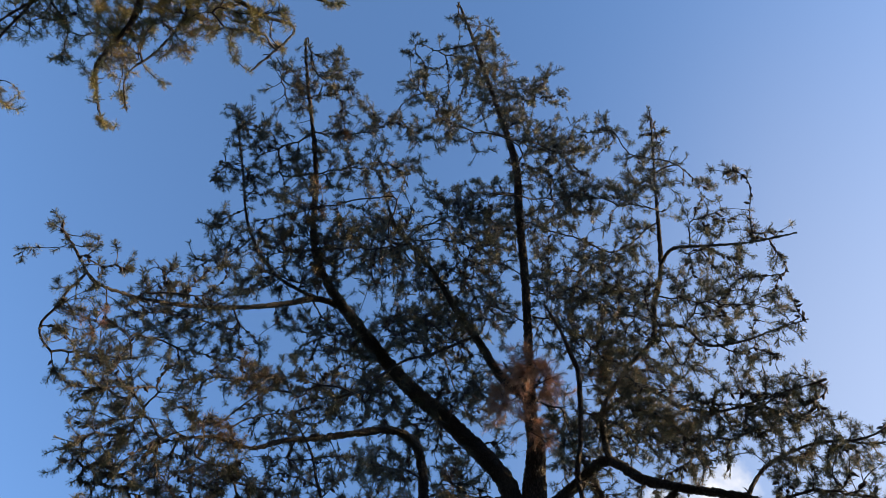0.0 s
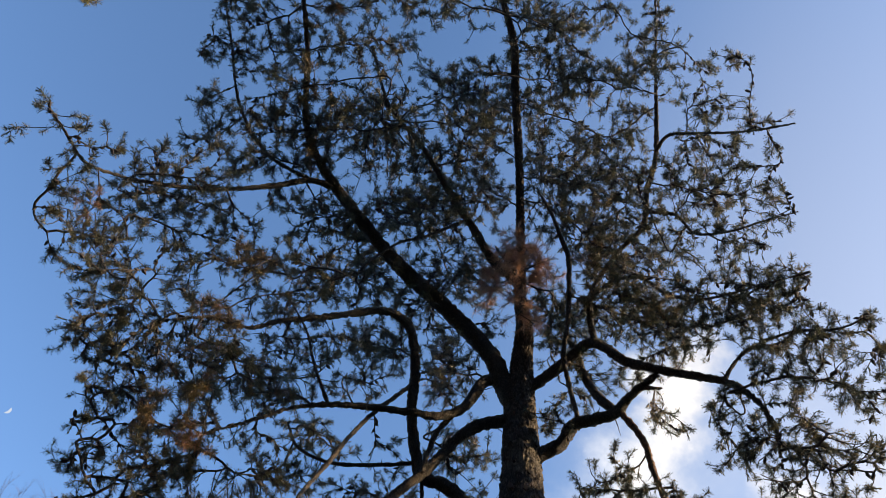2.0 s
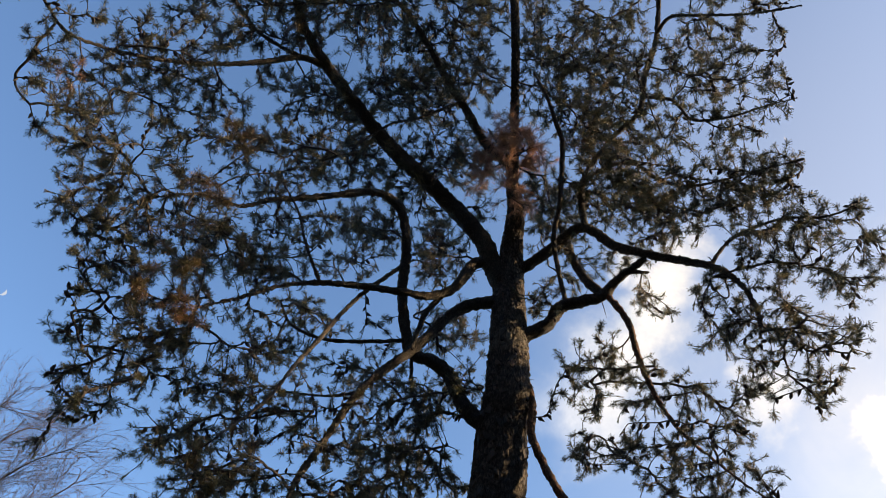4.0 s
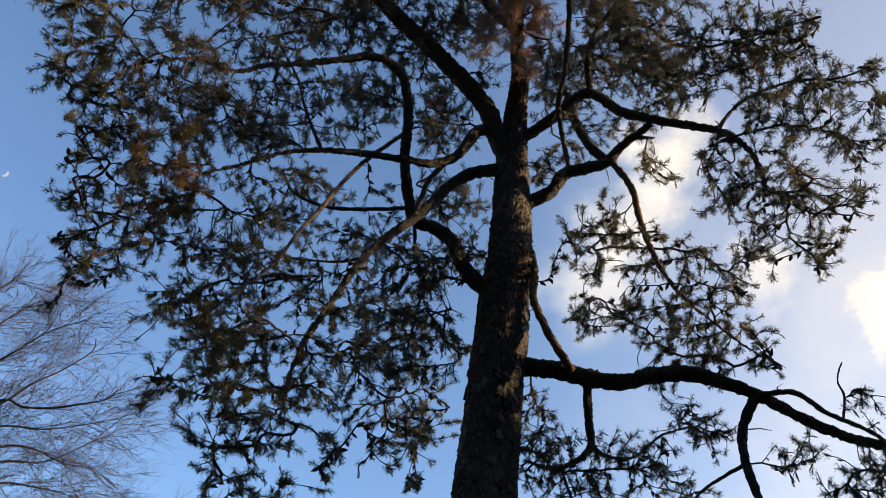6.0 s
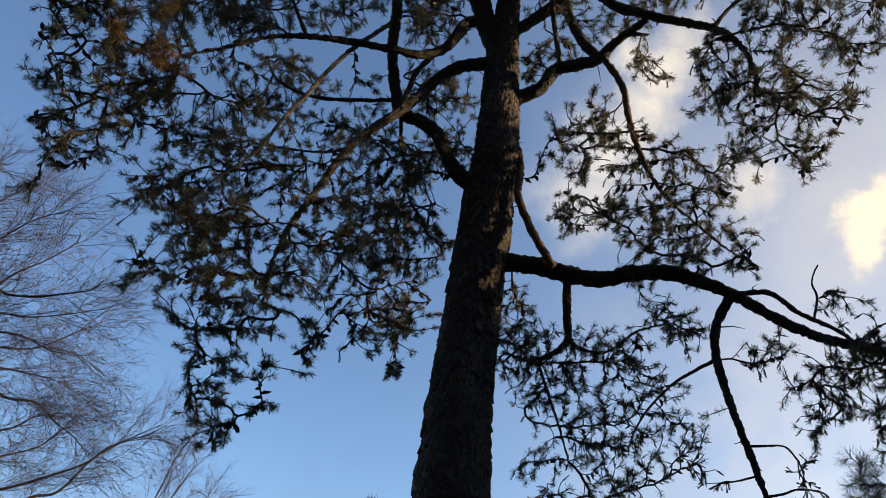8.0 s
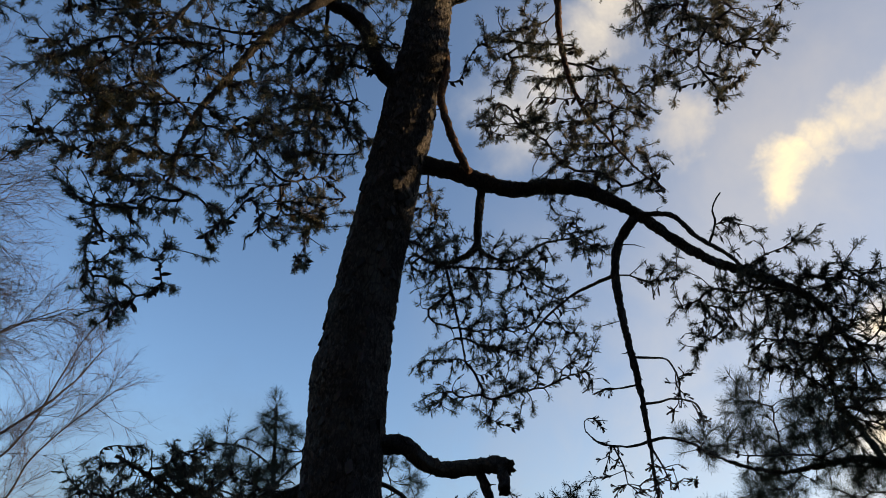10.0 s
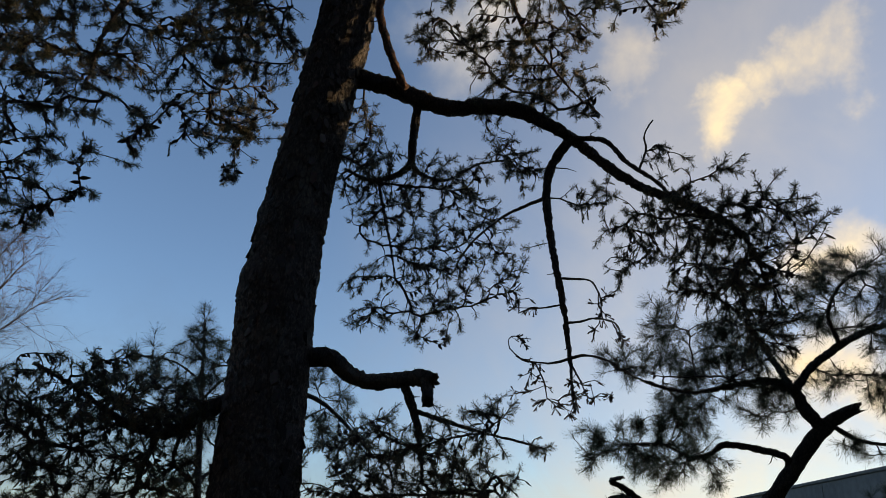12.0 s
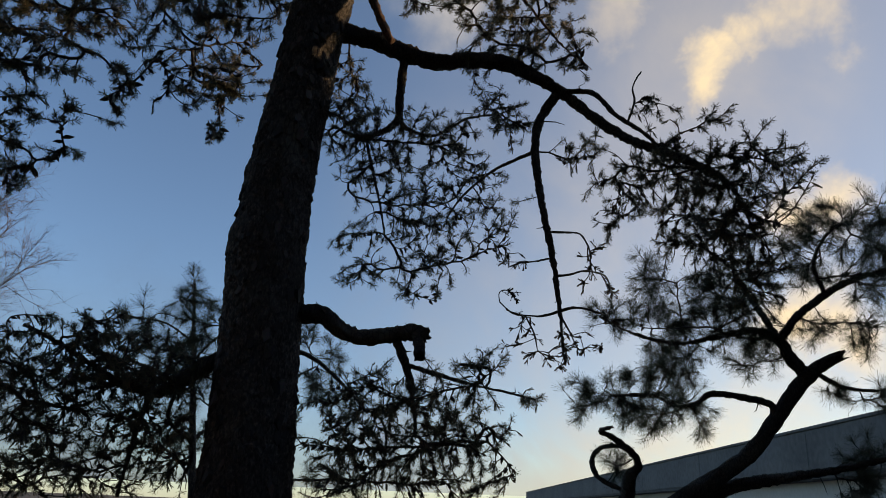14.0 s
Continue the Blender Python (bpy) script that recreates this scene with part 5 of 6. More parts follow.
          [(-0.68, 4.51, 2.27, -0.51, 4.57, 2.32, 0.04), (-0.73, 4.59, 2.19, -0.56, 4.38, 2.14, 0.08), (-0.36, 4.50, 2.00, 0.01, 4.50, 2.16, 0.12), (-0.56, 4.64, 1.71, -0.39, 4.48, 1.77, 0.10), (-0.13, 4.22, 2.04, 0.24, 4.37, 1.95, 0.09), (-0.59, 4.20, 1.83, -0.55, 4.47, 1.90, 0.08), (-0.63, 4.16, 2.04, -0.52, 4.51, 1.99, 0.09), (-0.42, 4.43, 2.10, -0.14, 4.22, 2.10, 0.13), (-0.18, 4.35, 1.94, 0.14, 4.57, 2.06, 0.12), (-0.46, 4.31, 1.80, -0.24, 4.37, 1.82, 0.10), (-0.37, 4.12, 2.00, -0.14, 4.42, 2.04, 0.11), (-0.10, 3.95, 1.95, 0.20, 4.23, 1.96, 0.09)] + [(-0.36, 4.24, 2.14, -0.18, 4.58, 2.25, 0.08), (-0.49, 4.32, 1.97, -0.34, 4.50, 1.89, 0.10), (0.02, 4.06, 2.09, 0.25, 4.21, 2.05, 0.07), (-0.63, 4.23, 1.99, -0.52, 4.55, 2.00, 0.09), (-0.54, 4.28, 1.74, -0.28, 4.20, 1.70, 0.09), (-0.34, 4.32, 2.27, -0.18, 4.13, 2.19, 0.06)]),
    bough("T2", [(0.07, 4.34, 1.93, 0.0146), (0.03, 4.37, 1.76, 0.0131), (0.01, 4.40, 1.63, 0.0116), (-0.02, 4.46, 1.40, 0.0086)],
          [(-0.22, 4.33, 1.77, 0.06, 4.12, 1.82, 0.10), (-0.01, 4.59, 1.54, 0.27, 4.47, 1.58, 0.08), (-0.48, 4.39, 1.51, -0.36, 4.35, 1.54, 0.08), (-0.32, 4.30, 1.62, 0.05, 4.47, 1.68, 0.10), (-0.31, 4.51, 1.47, -0.06, 4.68, 1.45, 0.07), (-0.15, 4.31, 1.82, 0.07, 4.37, 1.79, 0.09), (-0.32, 4.02, 1.53, -0.10, 4.29, 1.53, 0.09), (-0.01, 4.25, 1.64, 0.26, 4.37, 1.63, 0.08), (-0.53, 4.12, 1.57, -0.41, 4.40, 1.49, 0.08)]),
    bough("T3", [(0.20, 4.30, 1.99, 0.0133), (0.17, 4.33, 1.79, 0.0102), (0.31, 4.38, 1.66, 0.0074), (0.28, 4.45, 1.49, 0.0059)],
          [(0.13, 4.14, 1.72, 0.26, 4.35, 1.80, 0.07), (0.22, 4.39, 1.52, 0.26, 4.70, 1.65, 0.05)]),
]
crown(pine, low_boughs, 8, spacing=0.041, step=0.042, needles=(46, 0.029, 0.0028, 0.042, (38, 98)), mat=GREEN, cone_size=0.75, cones=4500, fur=0.3, wither=0.34, thin=0.0030, fill=1.3, droop=0.12, sag=0.4)
# a dead tuft of russet needles beside the leader
dead = [
    bough("Z", [(0.82, 3.48, 7.04, 0.0214), (0.73, 3.37, 7.06, 0.0142), (0.62, 3.26, 7.08, 0.0094), (0.56, 3.16, 7.04, 0.0070)],
          [(0.61, 3.59, 7.21, 0.91, 3.31, 7.07, 0.21), (0.72, 3.17, 7.04, 0.82, 3.13, 6.89, 0.14), (0.54, 3.47, 6.97, 0.60, 3.64, 7.06, 0.09), (0.95, 3.37, 7.17, 1.09, 3.59, 7.36, 0.09)]),
    bough("Z2", [(0.82, 3.48, 7.04, 0.0166), (0.82, 3.45, 6.74, 0.0113), (0.76, 3.43, 6.47, 0.0065)],
          [(0.77, 3.29, 6.48, 0.77, 3.49, 6.60, 0.10)]),
]
crown(pine, dead, 11, spacing=0.048, needles=(40, 0.065, 0.0036, 0.06, (20, 75)), mat=DEAD, thin=0.003)
WITHERED = needle_material("withered_needles", [(0.2, (0.03, 0.022, 0.016)), (0.8, (0.09, 0.06, 0.04))])
# the hanging branch has only dry twigs with withered bunches
dry = [
    bough("H3", [(2.04, 3.71, 2.91, 0.0064), (2.12, 3.65, 2.90, 0.0064), (2.18, 3.59, 2.88, 0.0047), (2.21, 3.55, 2.79, 0.0047), (2.21, 3.53, 2.68, 0.0031)],
          [(2.17, 3.46, 2.75, 2.35, 3.75, 2.75, 0.04)]),
    bough("H4", [(2.07, 3.67, 2.64, 0.0078), (2.12, 3.60, 2.64, 0.0062), (2.18, 3.54, 2.65, 0.0046), (2.25, 3.46, 2.61, 0.0045), (2.26, 3.41, 2.50, 0.0030)],
          [(2.23, 3.49, 2.64, 2.39, 3.61, 2.60, 0.04), (2.23, 3.73, 2.64, 2.22, 3.58, 2.63, 0.03)]),
    bough("H5", [(2.06, 3.68, 2.75, 0.0063), (1.98, 3.76, 2.74, 0.0048), (1.92, 3.82, 2.74, 0.0048), (1.87, 3.87, 2.72, 0.0032)],
          [(1.85, 3.82, 2.70, 1.93, 3.77, 2.73, 0.03)]),
    bough("H6", [(2.08, 3.65, 2.44, 0.0077), (2.01, 3.72, 2.42, 0.0062), (1.94, 3.79, 2.43, 0.0047), (1.89, 3.85, 2.45, 0.0047), (1.84, 3.91, 2.52, 0.0032)],
          [(1.84, 3.86, 2.56, 2.04, 3.98, 2.62, 0.03), (1.88, 3.87, 2.45, 2.06, 3.97, 2.48, 0.04)]),
    bough("H7", [(2.08, 3.65, 2.44, 0.0092), (2.13, 3.59, 2.45, 0.0076), (2.19, 3.52, 2.43, 0.0060), (2.25, 3.45, 2.39, 0.0044)],
          [(2.10, 3.29, 2.33, 2.25, 3.42, 2.38, 0.03)]),
    bough("H8", [(1.94, 3.79, 2.43, 0.0047), (1.99, 3.78, 2.33, 0.0047), (2.01, 3.78, 2.24, 0.0031)],
          [(1.99, 3.93, 2.33, 2.02, 3.75, 2.21, 0.06)]),
    bough("H9", [(2.08, 3.65, 2.42, 0.0061), (2.13, 3.63, 2.32, 0.0045), (2.17, 3.61, 2.23, 0.0045), (2.23, 3.59, 2.26, 0.0030)],
          [(2.13, 3.78, 2.29, 2.08, 3.60, 2.16, 0.04), (2.20, 3.75, 2.32, 2.18, 3.54, 2.22, 0.05), (2.10, 3.34, 2.23, 2.29, 3.57, 2.25, 0.02)]),
]
crown(pine, dry, 12, spacing=0.05, step=0.04, needles=(5, 0.042, 0.013, 0.02, (5, 45)), mat=WITHERED, thin=0.0028, fur=0.25, droop=0.15)


# ---- the leaning pine by the building ----
right_pine = tagged(new("pine_tree"), "leaning pine with long needles and a broken stub", "tree")
R_TRUNK = [(3.59, 5.28, 1.22, 0.1051), (3.84, 5.11, 1.51, 0.0823), (4.07, 4.92, 1.70, 0.0734), (4.25, 4.75, 1.88, 0.0688), (4.37, 4.62, 2.10, 0.0666), (4.47, 4.48, 2.32, 0.0663), (4.56, 4.36, 2.47, 0.0618), (4.65, 4.24, 2.54, 0.0429)]
R_TRUNK = [(R_TRUNK[0][0] - 1.0, R_TRUNK[0][1] + 0.1, -0.1, 0.2), (R_TRUNK[0][0] - 0.75, R_TRUNK[0][1] + 0.08, 0.4, 0.17), (R_TRUNK[0][0] - 0.4, R_TRUNK[0][1] + 0.03, 0.9, 0.15)] + R_TRUNK
me, r_path = tube("trunk", [(x, y, z, r * 0.82) for x, y, z, r in R_TRUNK], LIMB_BARK, sides=24, step=0.04, rough=0.009, cell=0.04, broken=0.08)
r_trunk = part_of(right_pine, "trunk", me)


def right_bough(name, points, sprays):
    return bough(name, points, sprays, right_pine)


right = [
    right_bough("R1", [(4.52, 4.41, 2.41, 0.0496), (4.40, 4.43, 2.54, 0.0415), (4.30, 4.43, 2.68, 0.0333), (4.13, 4.50, 2.73, 0.0230), (3.93, 4.63, 2.69, 0.0190), (3.69, 4.78, 2.64, 0.0127), (3.39, 4.92, 2.71, 0.0086), (3.14, 4.99, 2.83, 0.0065)],
          [(3.54, 5.02, 3.30, 3.54, 4.67, 3.07, 0.10), (3.17, 5.04, 2.78, 3.55, 5.16, 2.92, 0.09), (3.51, 5.02, 2.88, 3.79, 4.57, 2.75, 0.16), (3.80, 4.59, 2.69, 4.32, 4.43, 2.68, 0.12), (3.75, 5.00, 2.72, 3.79, 4.66, 2.58, 0.11), (4.29, 4.90, 2.58, 4.42, 4.56, 2.54, 0.09), (3.59, 5.00, 2.66, 3.85, 5.02, 2.56, 0.06)]),
    right_bough("R2", [(4.31, 4.43, 2.66, 0.0312), (4.43, 4.35, 2.84, 0.0271), (4.59, 4.22, 3.00, 0.0250), (4.74, 4.10, 3.10, 0.0207), (4.92, 3.96, 3.16, 0.0164), (5.12, 3.79, 3.22, 0.0101)],
          [(4.46, 4.00, 3.02, 4.66, 3.78, 2.91, 0.12), (4.63, 4.10, 2.73, 4.85, 3.99, 2.65, 0.10), (4.43, 4.30, 2.83, 4.71, 4.32, 2.78, 0.08), (5.01, 3.99, 3.17, 5.42, 4.03, 3.29, 0.17)]),
    right_bough("R3", [(4.37, 4.62, 2.10, 0.0270), (4.33, 4.59, 2.21, 0.0249), (4.17, 4.67, 2.26, 0.0230), (3.97, 4.79, 2.29, 0.0211), (3.87, 4.84, 2.22, 0.0148), (3.74, 4.90, 2.19, 0.0106), (3.55, 4.98, 2.27, 0.0085), (3.29, 5.11, 2.26, 0.0064)],
          [(3.20, 5.48, 2.21, 3.23, 5.02, 2.24, 0.12), (3.36, 5.14, 2.35, 3.57, 4.53, 2.29, 0.17), (3.59, 5.36, 2.14, 3.94, 4.90, 2.16, 0.12), (3.40, 4.97, 2.46, 3.82, 5.12, 2.53, 0.09)]),
    right_bough("R4", [(4.55, 4.37, 2.45, 0.0206), (4.66, 4.34, 2.38, 0.0164), (4.79, 4.28, 2.33, 0.0123), (4.97, 4.15, 2.32, 0.0081), (5.16, 3.98, 2.36, 0.0060)],
          [(4.70, 4.44, 2.34, 4.59, 4.15, 2.25, 0.05), (4.73, 4.18, 2.27, 4.90, 3.96, 2.29, 0.09)]),
    right_bough("R5", [(3.80, 5.13, 1.47, 0.0548), (4.22, 4.93, 1.64, 0.0464), (4.58, 4.73, 1.72, 0.0335), (4.86, 4.58, 1.78, 0.0230), (5.14, 4.42, 1.86, 0.0166), (5.40, 4.25, 1.96, 0.0103)],
          [(4.89, 4.58, 1.67, 5.35, 4.59, 1.77, 0.12), (5.03, 4.73, 1.86, 5.18, 4.45, 1.92, 0.08)]),
    right_bough("R6", [(3.70, 5.20, 1.34, 0.0548), (3.50, 5.25, 1.44, 0.0548), (3.45, 5.18, 1.57, 0.0524), (3.43, 5.10, 1.68, 0.0416), (3.43, 4.99, 1.76, 0.0247), (3.32, 4.97, 1.87, 0.0225), (3.17, 4.96, 1.95, 0.0183), (3.08, 4.92, 1.97, 0.0141), (3.11, 4.81, 1.99, 0.0099)],
          []),
    right_bough("R7", [(3.45, 5.18, 1.57, 0.0189), (3.28, 5.28, 1.66, 0.0191), (3.23, 5.30, 1.78, 0.0192), (3.27, 5.27, 1.87, 0.0171), (3.36, 5.21, 1.90, 0.0171), (3.42, 5.18, 1.89, 0.0149)],
          [(3.42, 5.35, 1.76, 3.27, 4.96, 1.72, 0.06)]),
    right_bough("R8", [(4.37, 4.43, 2.58, 0.0291), (4.29, 4.54, 2.87, 0.0214), (4.19, 4.64, 3.15, 0.0154), (4.16, 4.69, 3.39, 0.0112)],
          [(3.86, 4.82, 3.15, 3.96, 4.28, 2.85, 0.18)]),
    right_bough("R9", [(4.59, 4.22, 3.00, 0.0187), (4.46, 4.17, 3.19, 0.0145), (4.44, 4.02, 3.36, 0.0102), (4.48, 3.84, 3.44, 0.0060)],
          [(4.64, 4.58, 3.24, 4.42, 4.11, 3.30, 0.16), (4.54, 4.15, 3.51, 4.43, 3.80, 3.41, 0.11), (4.39, 3.78, 3.27, 4.33, 3.46, 3.12, 0.16), (4.77, 3.95, 3.57, 4.66, 3.69, 3.43, 0.08)]),
]
LONG = (56, 0.086, 0.0021, 0.05, (25, 85))
crown(right_pine, right, 21, spacing=0.050, needles=LONG, mat=LONG_GREEN, cones=12)

# ---- the young pine behind ----
young_pine = tagged(new("pine_tree"), "young slender pine with fine green needles", "tree")
K_TRUNK = [(0.50, 7.08, 0.89, 0.0369), (0.45, 7.11, 1.42, 0.0332), (0.38, 7.09, 1.97, 0.0291), (0.31, 7.03, 2.49, 0.0221), (0.26, 6.96, 2.87, 0.0149), (0.22, 6.88, 3.20, 0.0075)]
K_TRUNK = [(K_TRUNK[0][0], K_TRUNK[0][1], -0.1, 0.07)] + K_TRUNK
me, k_path = tube("trunk", K_TRUNK, LIMB_BARK, sides=12, step=0.05)
k_trunk = part_of(young_pine, "trunk", me)


def young_bough(name, points, sprays):
    return bough(name, points, sprays, young_pine)


young = [(k_trunk, k_path[k_path[:, 2] > 1.2], [(0.22, 6.70, 3.18, 0.24, 7.12, 3.16, 0.07), (0.13, 6.77, 3.01, 0.36, 6.84, 3.01, 0.13), (-0.03, 6.89, 2.53, 0.48, 6.96, 2.54, 0.17), (0.15, 7.49, 2.33, 0.53, 7.24, 2.29, 0.15), (0.19, 7.18, 2.01, 0.40, 7.73, 1.97, 0.13)])] + [
    young_bough("K1", [(0.43, 7.10, 1.57, 0.0143), (0.22, 7.28, 1.78, 0.0122), (-0.02, 7.45, 1.82, 0.0075)],
          [(-1.09, 7.65, 1.49, -0.93, 7.30, 1.40, 0.06)]),
    young_bough("K2", [(0.39, 7.09, 1.89, 0.0145), (0.65, 7.22, 2.09, 0.0126), (1.03, 7.30, 2.39, 0.0105), (1.44, 7.36, 2.65, 0.0082)],
          [(1.41, 7.50, 2.95, 1.65, 7.89, 2.81, 0.12), (1.29, 6.91, 2.51, 1.49, 7.21, 2.41, 0.11)]),
    young_bough("K3", [(0.34, 7.05, 2.26, 0.0122), (0.08, 6.82, 2.38, 0.0094), (-0.14, 6.58, 2.42, 0.0068)],
          []),
    young_bough("K4", [(0.30, 7.02, 2.54, 0.0123), (0.45, 6.78, 2.70, 0.0097), (0.61, 6.55, 2.77, 0.0071)],
          []),
    young_bough("K5", [(0.28, 6.99, 2.70, 0.0099), (0.02, 6.78, 2.80, 0.0071), (-0.28, 6.58, 2.77, 0.0068)],
          [(-16.29, 6.85, -1.25, -15.87, 6.85, -1.63, 0.12), (-14.84, 6.80, -2.53, -14.21, 6.80, -3.12, 0.11), (-14.13, 6.90, -3.49, -13.02, 6.90, -4.54, 0.14), (-12.70, 7.00, -5.13, -12.11, 7.00, -5.69, 0.15), (-12.97, 7.10, -5.17, -11.90, 7.10, -6.18, 0.14), (-10.65, 6.90, -6.73, -8.73, 6.90, -8.56, 0.10), (-0.28, 6.37, 2.70, -0.11, 6.51, 2.78, 0.08), (-0.15, 6.94, 2.72, 0.42, 6.41, 2.72, 0.16)]),
    young_bough("K6", [(0.26, 6.95, 2.92, 0.0099), (0.13, 6.87, 3.03, 0.0074)],
          []),
    young_bough("K7", [(0.44, 7.10, 1.49, 0.0143), (0.86, 7.21, 1.57, 0.0124), (1.42, 7.27, 1.60, 0.0103), (1.85, 7.32, 1.62, 0.0079)],
          [(1.58, 7.58, 1.61, 1.89, 7.38, 1.57, 0.14), (0.91, 7.21, 1.57, 1.33, 7.33, 1.55, 0.15)]),
]
crown(young_pine, young, 22, spacing=0.060, needles=LONG, mat=LONG_GREEN)

# ---- the pine whose bough hangs overhead ----
over_pine = tagged(new("pine_tree"), "pine with an overhead bough whose needles are coloured gold for sunlight", "tree")
me, o_path = tube("trunk", [(-4.9, -2.6, -0.1, 0.26), (-4.85, -2.55, 1.5, 0.22), (-4.8, -2.4, 4.0, 0.18), (-4.7, -2.3, 6.5, 0.13), (-4.7, -2.3, 8.5, 0.08), (-4.6, -2.2, 10.0, 0.03)], BARK, sides=28, step=0.05, rough=0.012, cell=0.05)
o_trunk = part_of(over_pine, "trunk", me)


def over_bough(name, points, sprays):
    if name == "V1":
        points = [(-4.75, -2.35, 5.4, 0.09), (-4.1, -1.7, 6.3, 0.075)] + points
    return bough(name, points, sprays, over_pine)


over = [
    over_bough("V1", [(-2.55, -0.55, 6.56, 0.0822), (-2.36, -0.12, 6.68, 0.0594), (-2.19, 0.23, 6.75, 0.0400), (-2.10, 0.44, 6.77, 0.0260), (-2.18, 0.65, 6.72, 0.0149), (-2.35, 0.87, 6.61, 0.0112), (-2.36, 1.08, 6.56, 0.0075), (-2.33, 1.27, 6.53, 0.0038)],
          [(-2.50, 0.72, 6.78, -2.16, 0.79, 6.96, 0.12), (-2.53, 0.60, 6.71, -2.18, 0.64, 6.95, 0.16), (-2.68, 0.85, 6.68, -2.50, 0.82, 6.43, 0.03), (-2.29, 0.79, 6.45, -2.15, 0.89, 6.87, 0.09), (-2.29, 0.95, 6.42, -2.36, 1.14, 6.55, 0.04), (-2.18, 1.16, 6.20, -2.29, 1.29, 6.58, 0.03)]),
    over_bough("V2", [(-2.15, 0.32, 6.76, 0.0257), (-1.88, 0.32, 6.81, 0.0204), (-1.56, 0.41, 6.85, 0.0150), (-1.30, 0.53, 6.85, 0.0114), (-1.10, 0.61, 6.83, 0.0076), (-1.37, 0.88, 6.66, 0.0038)],
          [(-1.55, 0.59, 6.54, -1.21, 0.64, 6.65, 0.09), (-1.51, 0.49, 6.56, -1.05, 0.53, 6.59, 0.11), (-1.46, 0.74, 6.52, -1.28, 0.83, 6.31, 0.02), (-1.27, 0.68, 6.90, -1.16, 0.82, 7.08, 0.04), (-2.52, 0.29, 6.54, -1.28, 0.22, 7.29, 0.18)]),
    over_bough("V3", [(-2.19, 0.23, 6.75, 0.0218), (-2.49, 0.39, 6.68, 0.0164), (-2.73, 0.51, 6.62, 0.0109), (-2.91, 0.62, 6.59, 0.0073), (-3.09, 0.77, 6.54, 0.0055)],
          [(-2.63, 0.57, 6.41, -2.42, 0.63, 6.47, 0.09), (-2.93, 0.38, 6.62, -2.55, 0.39, 6.58, 0.14)]),
    over_bough("V4", [(-1.88, 0.32, 6.81, 0.0167), (-1.82, 0.53, 6.84, 0.0114), (-2.01, 0.79, 6.77, 0.0076), (-2.20, 0.95, 6.69, 0.0057), (-2.23, 1.15, 6.67, 0.0038)],
          [(-1.94, 0.66, 6.62, -1.73, 0.69, 6.52, 0.08), (-2.14, 0.52, 6.42, -1.51, 0.48, 6.95, 0.14), (-1.94, 0.51, 6.47, -1.67, 0.58, 6.94, 0.14), (-2.41, 1.10, 7.06, -2.26, 1.19, 6.75, 0.04), (-2.15, 0.98, 6.94, -2.01, 1.02, 6.81, 0.03), (-1.90, 0.70, 6.96, -1.82, 0.78, 6.94, 0.06)]),
    over_bough("V5", [(-1.56, 0.41, 6.85, 0.0131), (-1.26, 0.35, 6.87, 0.0094), (-0.96, 0.40, 6.87, 0.0075), (-0.78, 0.43, 6.84, 0.0038)],
          [(-0.99, 0.40, 7.02, -0.79, 0.42, 6.73, 0.03)]),
    over_bough("V6", [(-2.73, 0.51, 6.62, 0.0091), (-2.94, 0.81, 6.40, 0.0071), (-2.94, 1.00, 6.29, 0.0053), (-2.79, 1.15, 6.29, 0.0036)],
          [(-2.99, 0.61, 6.80, -2.59, 0.59, 6.68, 0.10), (-2.85, 0.95, 6.23, -2.71, 0.93, 6.18, 0.03), (-2.77, 1.07, 6.16, -2.83, 1.20, 6.44, 0.03), (-2.92, 0.70, 6.51, -2.68, 0.70, 6.47, 0.03)]),
]
crown(over_pine, over, 23, spacing=0.052, step=0.045, needles=(50, 0.038, 0.0034, 0.05, (48, 104)), mat=GOLD, cones=8, fur=0.5)

# ---- the bare tree ----
BIRCH = plain_material("bare_twigs", (0.024, 0.017, 0.017), 0.8, 40.0)
FINE_TWIG = plain_material("fine_birch_twigs", (0.050, 0.031, 0.033), 0.8, 40.0)
bare_tree = tagged(new("bare_tree"), "leafless birch with fine drooping reddish twigs", "tree")
W_TRUNK = [(-4.80, 12.12, 0.81, 0.2016), (-5.45, 11.83, 2.51, 0.1885), (-5.88, 11.44, 3.78, 0.1735), (-6.13, 11.06, 4.77, 0.1625), (-6.38, 10.57, 5.78, 0.1415), (-6.51, 10.04, 6.74, 0.1114), (-6.55, 9.59, 7.49, 0.0800), (-6.50, 9.16, 8.18, 0.0483), (-6.42, 8.79, 8.73, 0.0242)]
W_TRUNK = [(W_TRUNK[0][0] - 0.1, W_TRUNK[0][1], -0.2, W_TRUNK[0][3] * 1.2)] + [p for p in W_TRUNK if p[2] > 0.3]
me, w_path = tube("trunk", W_TRUNK, BIRCH, sides=20, step=0.1, rough=0.006)
part_of(bare_tree, "trunk", me)


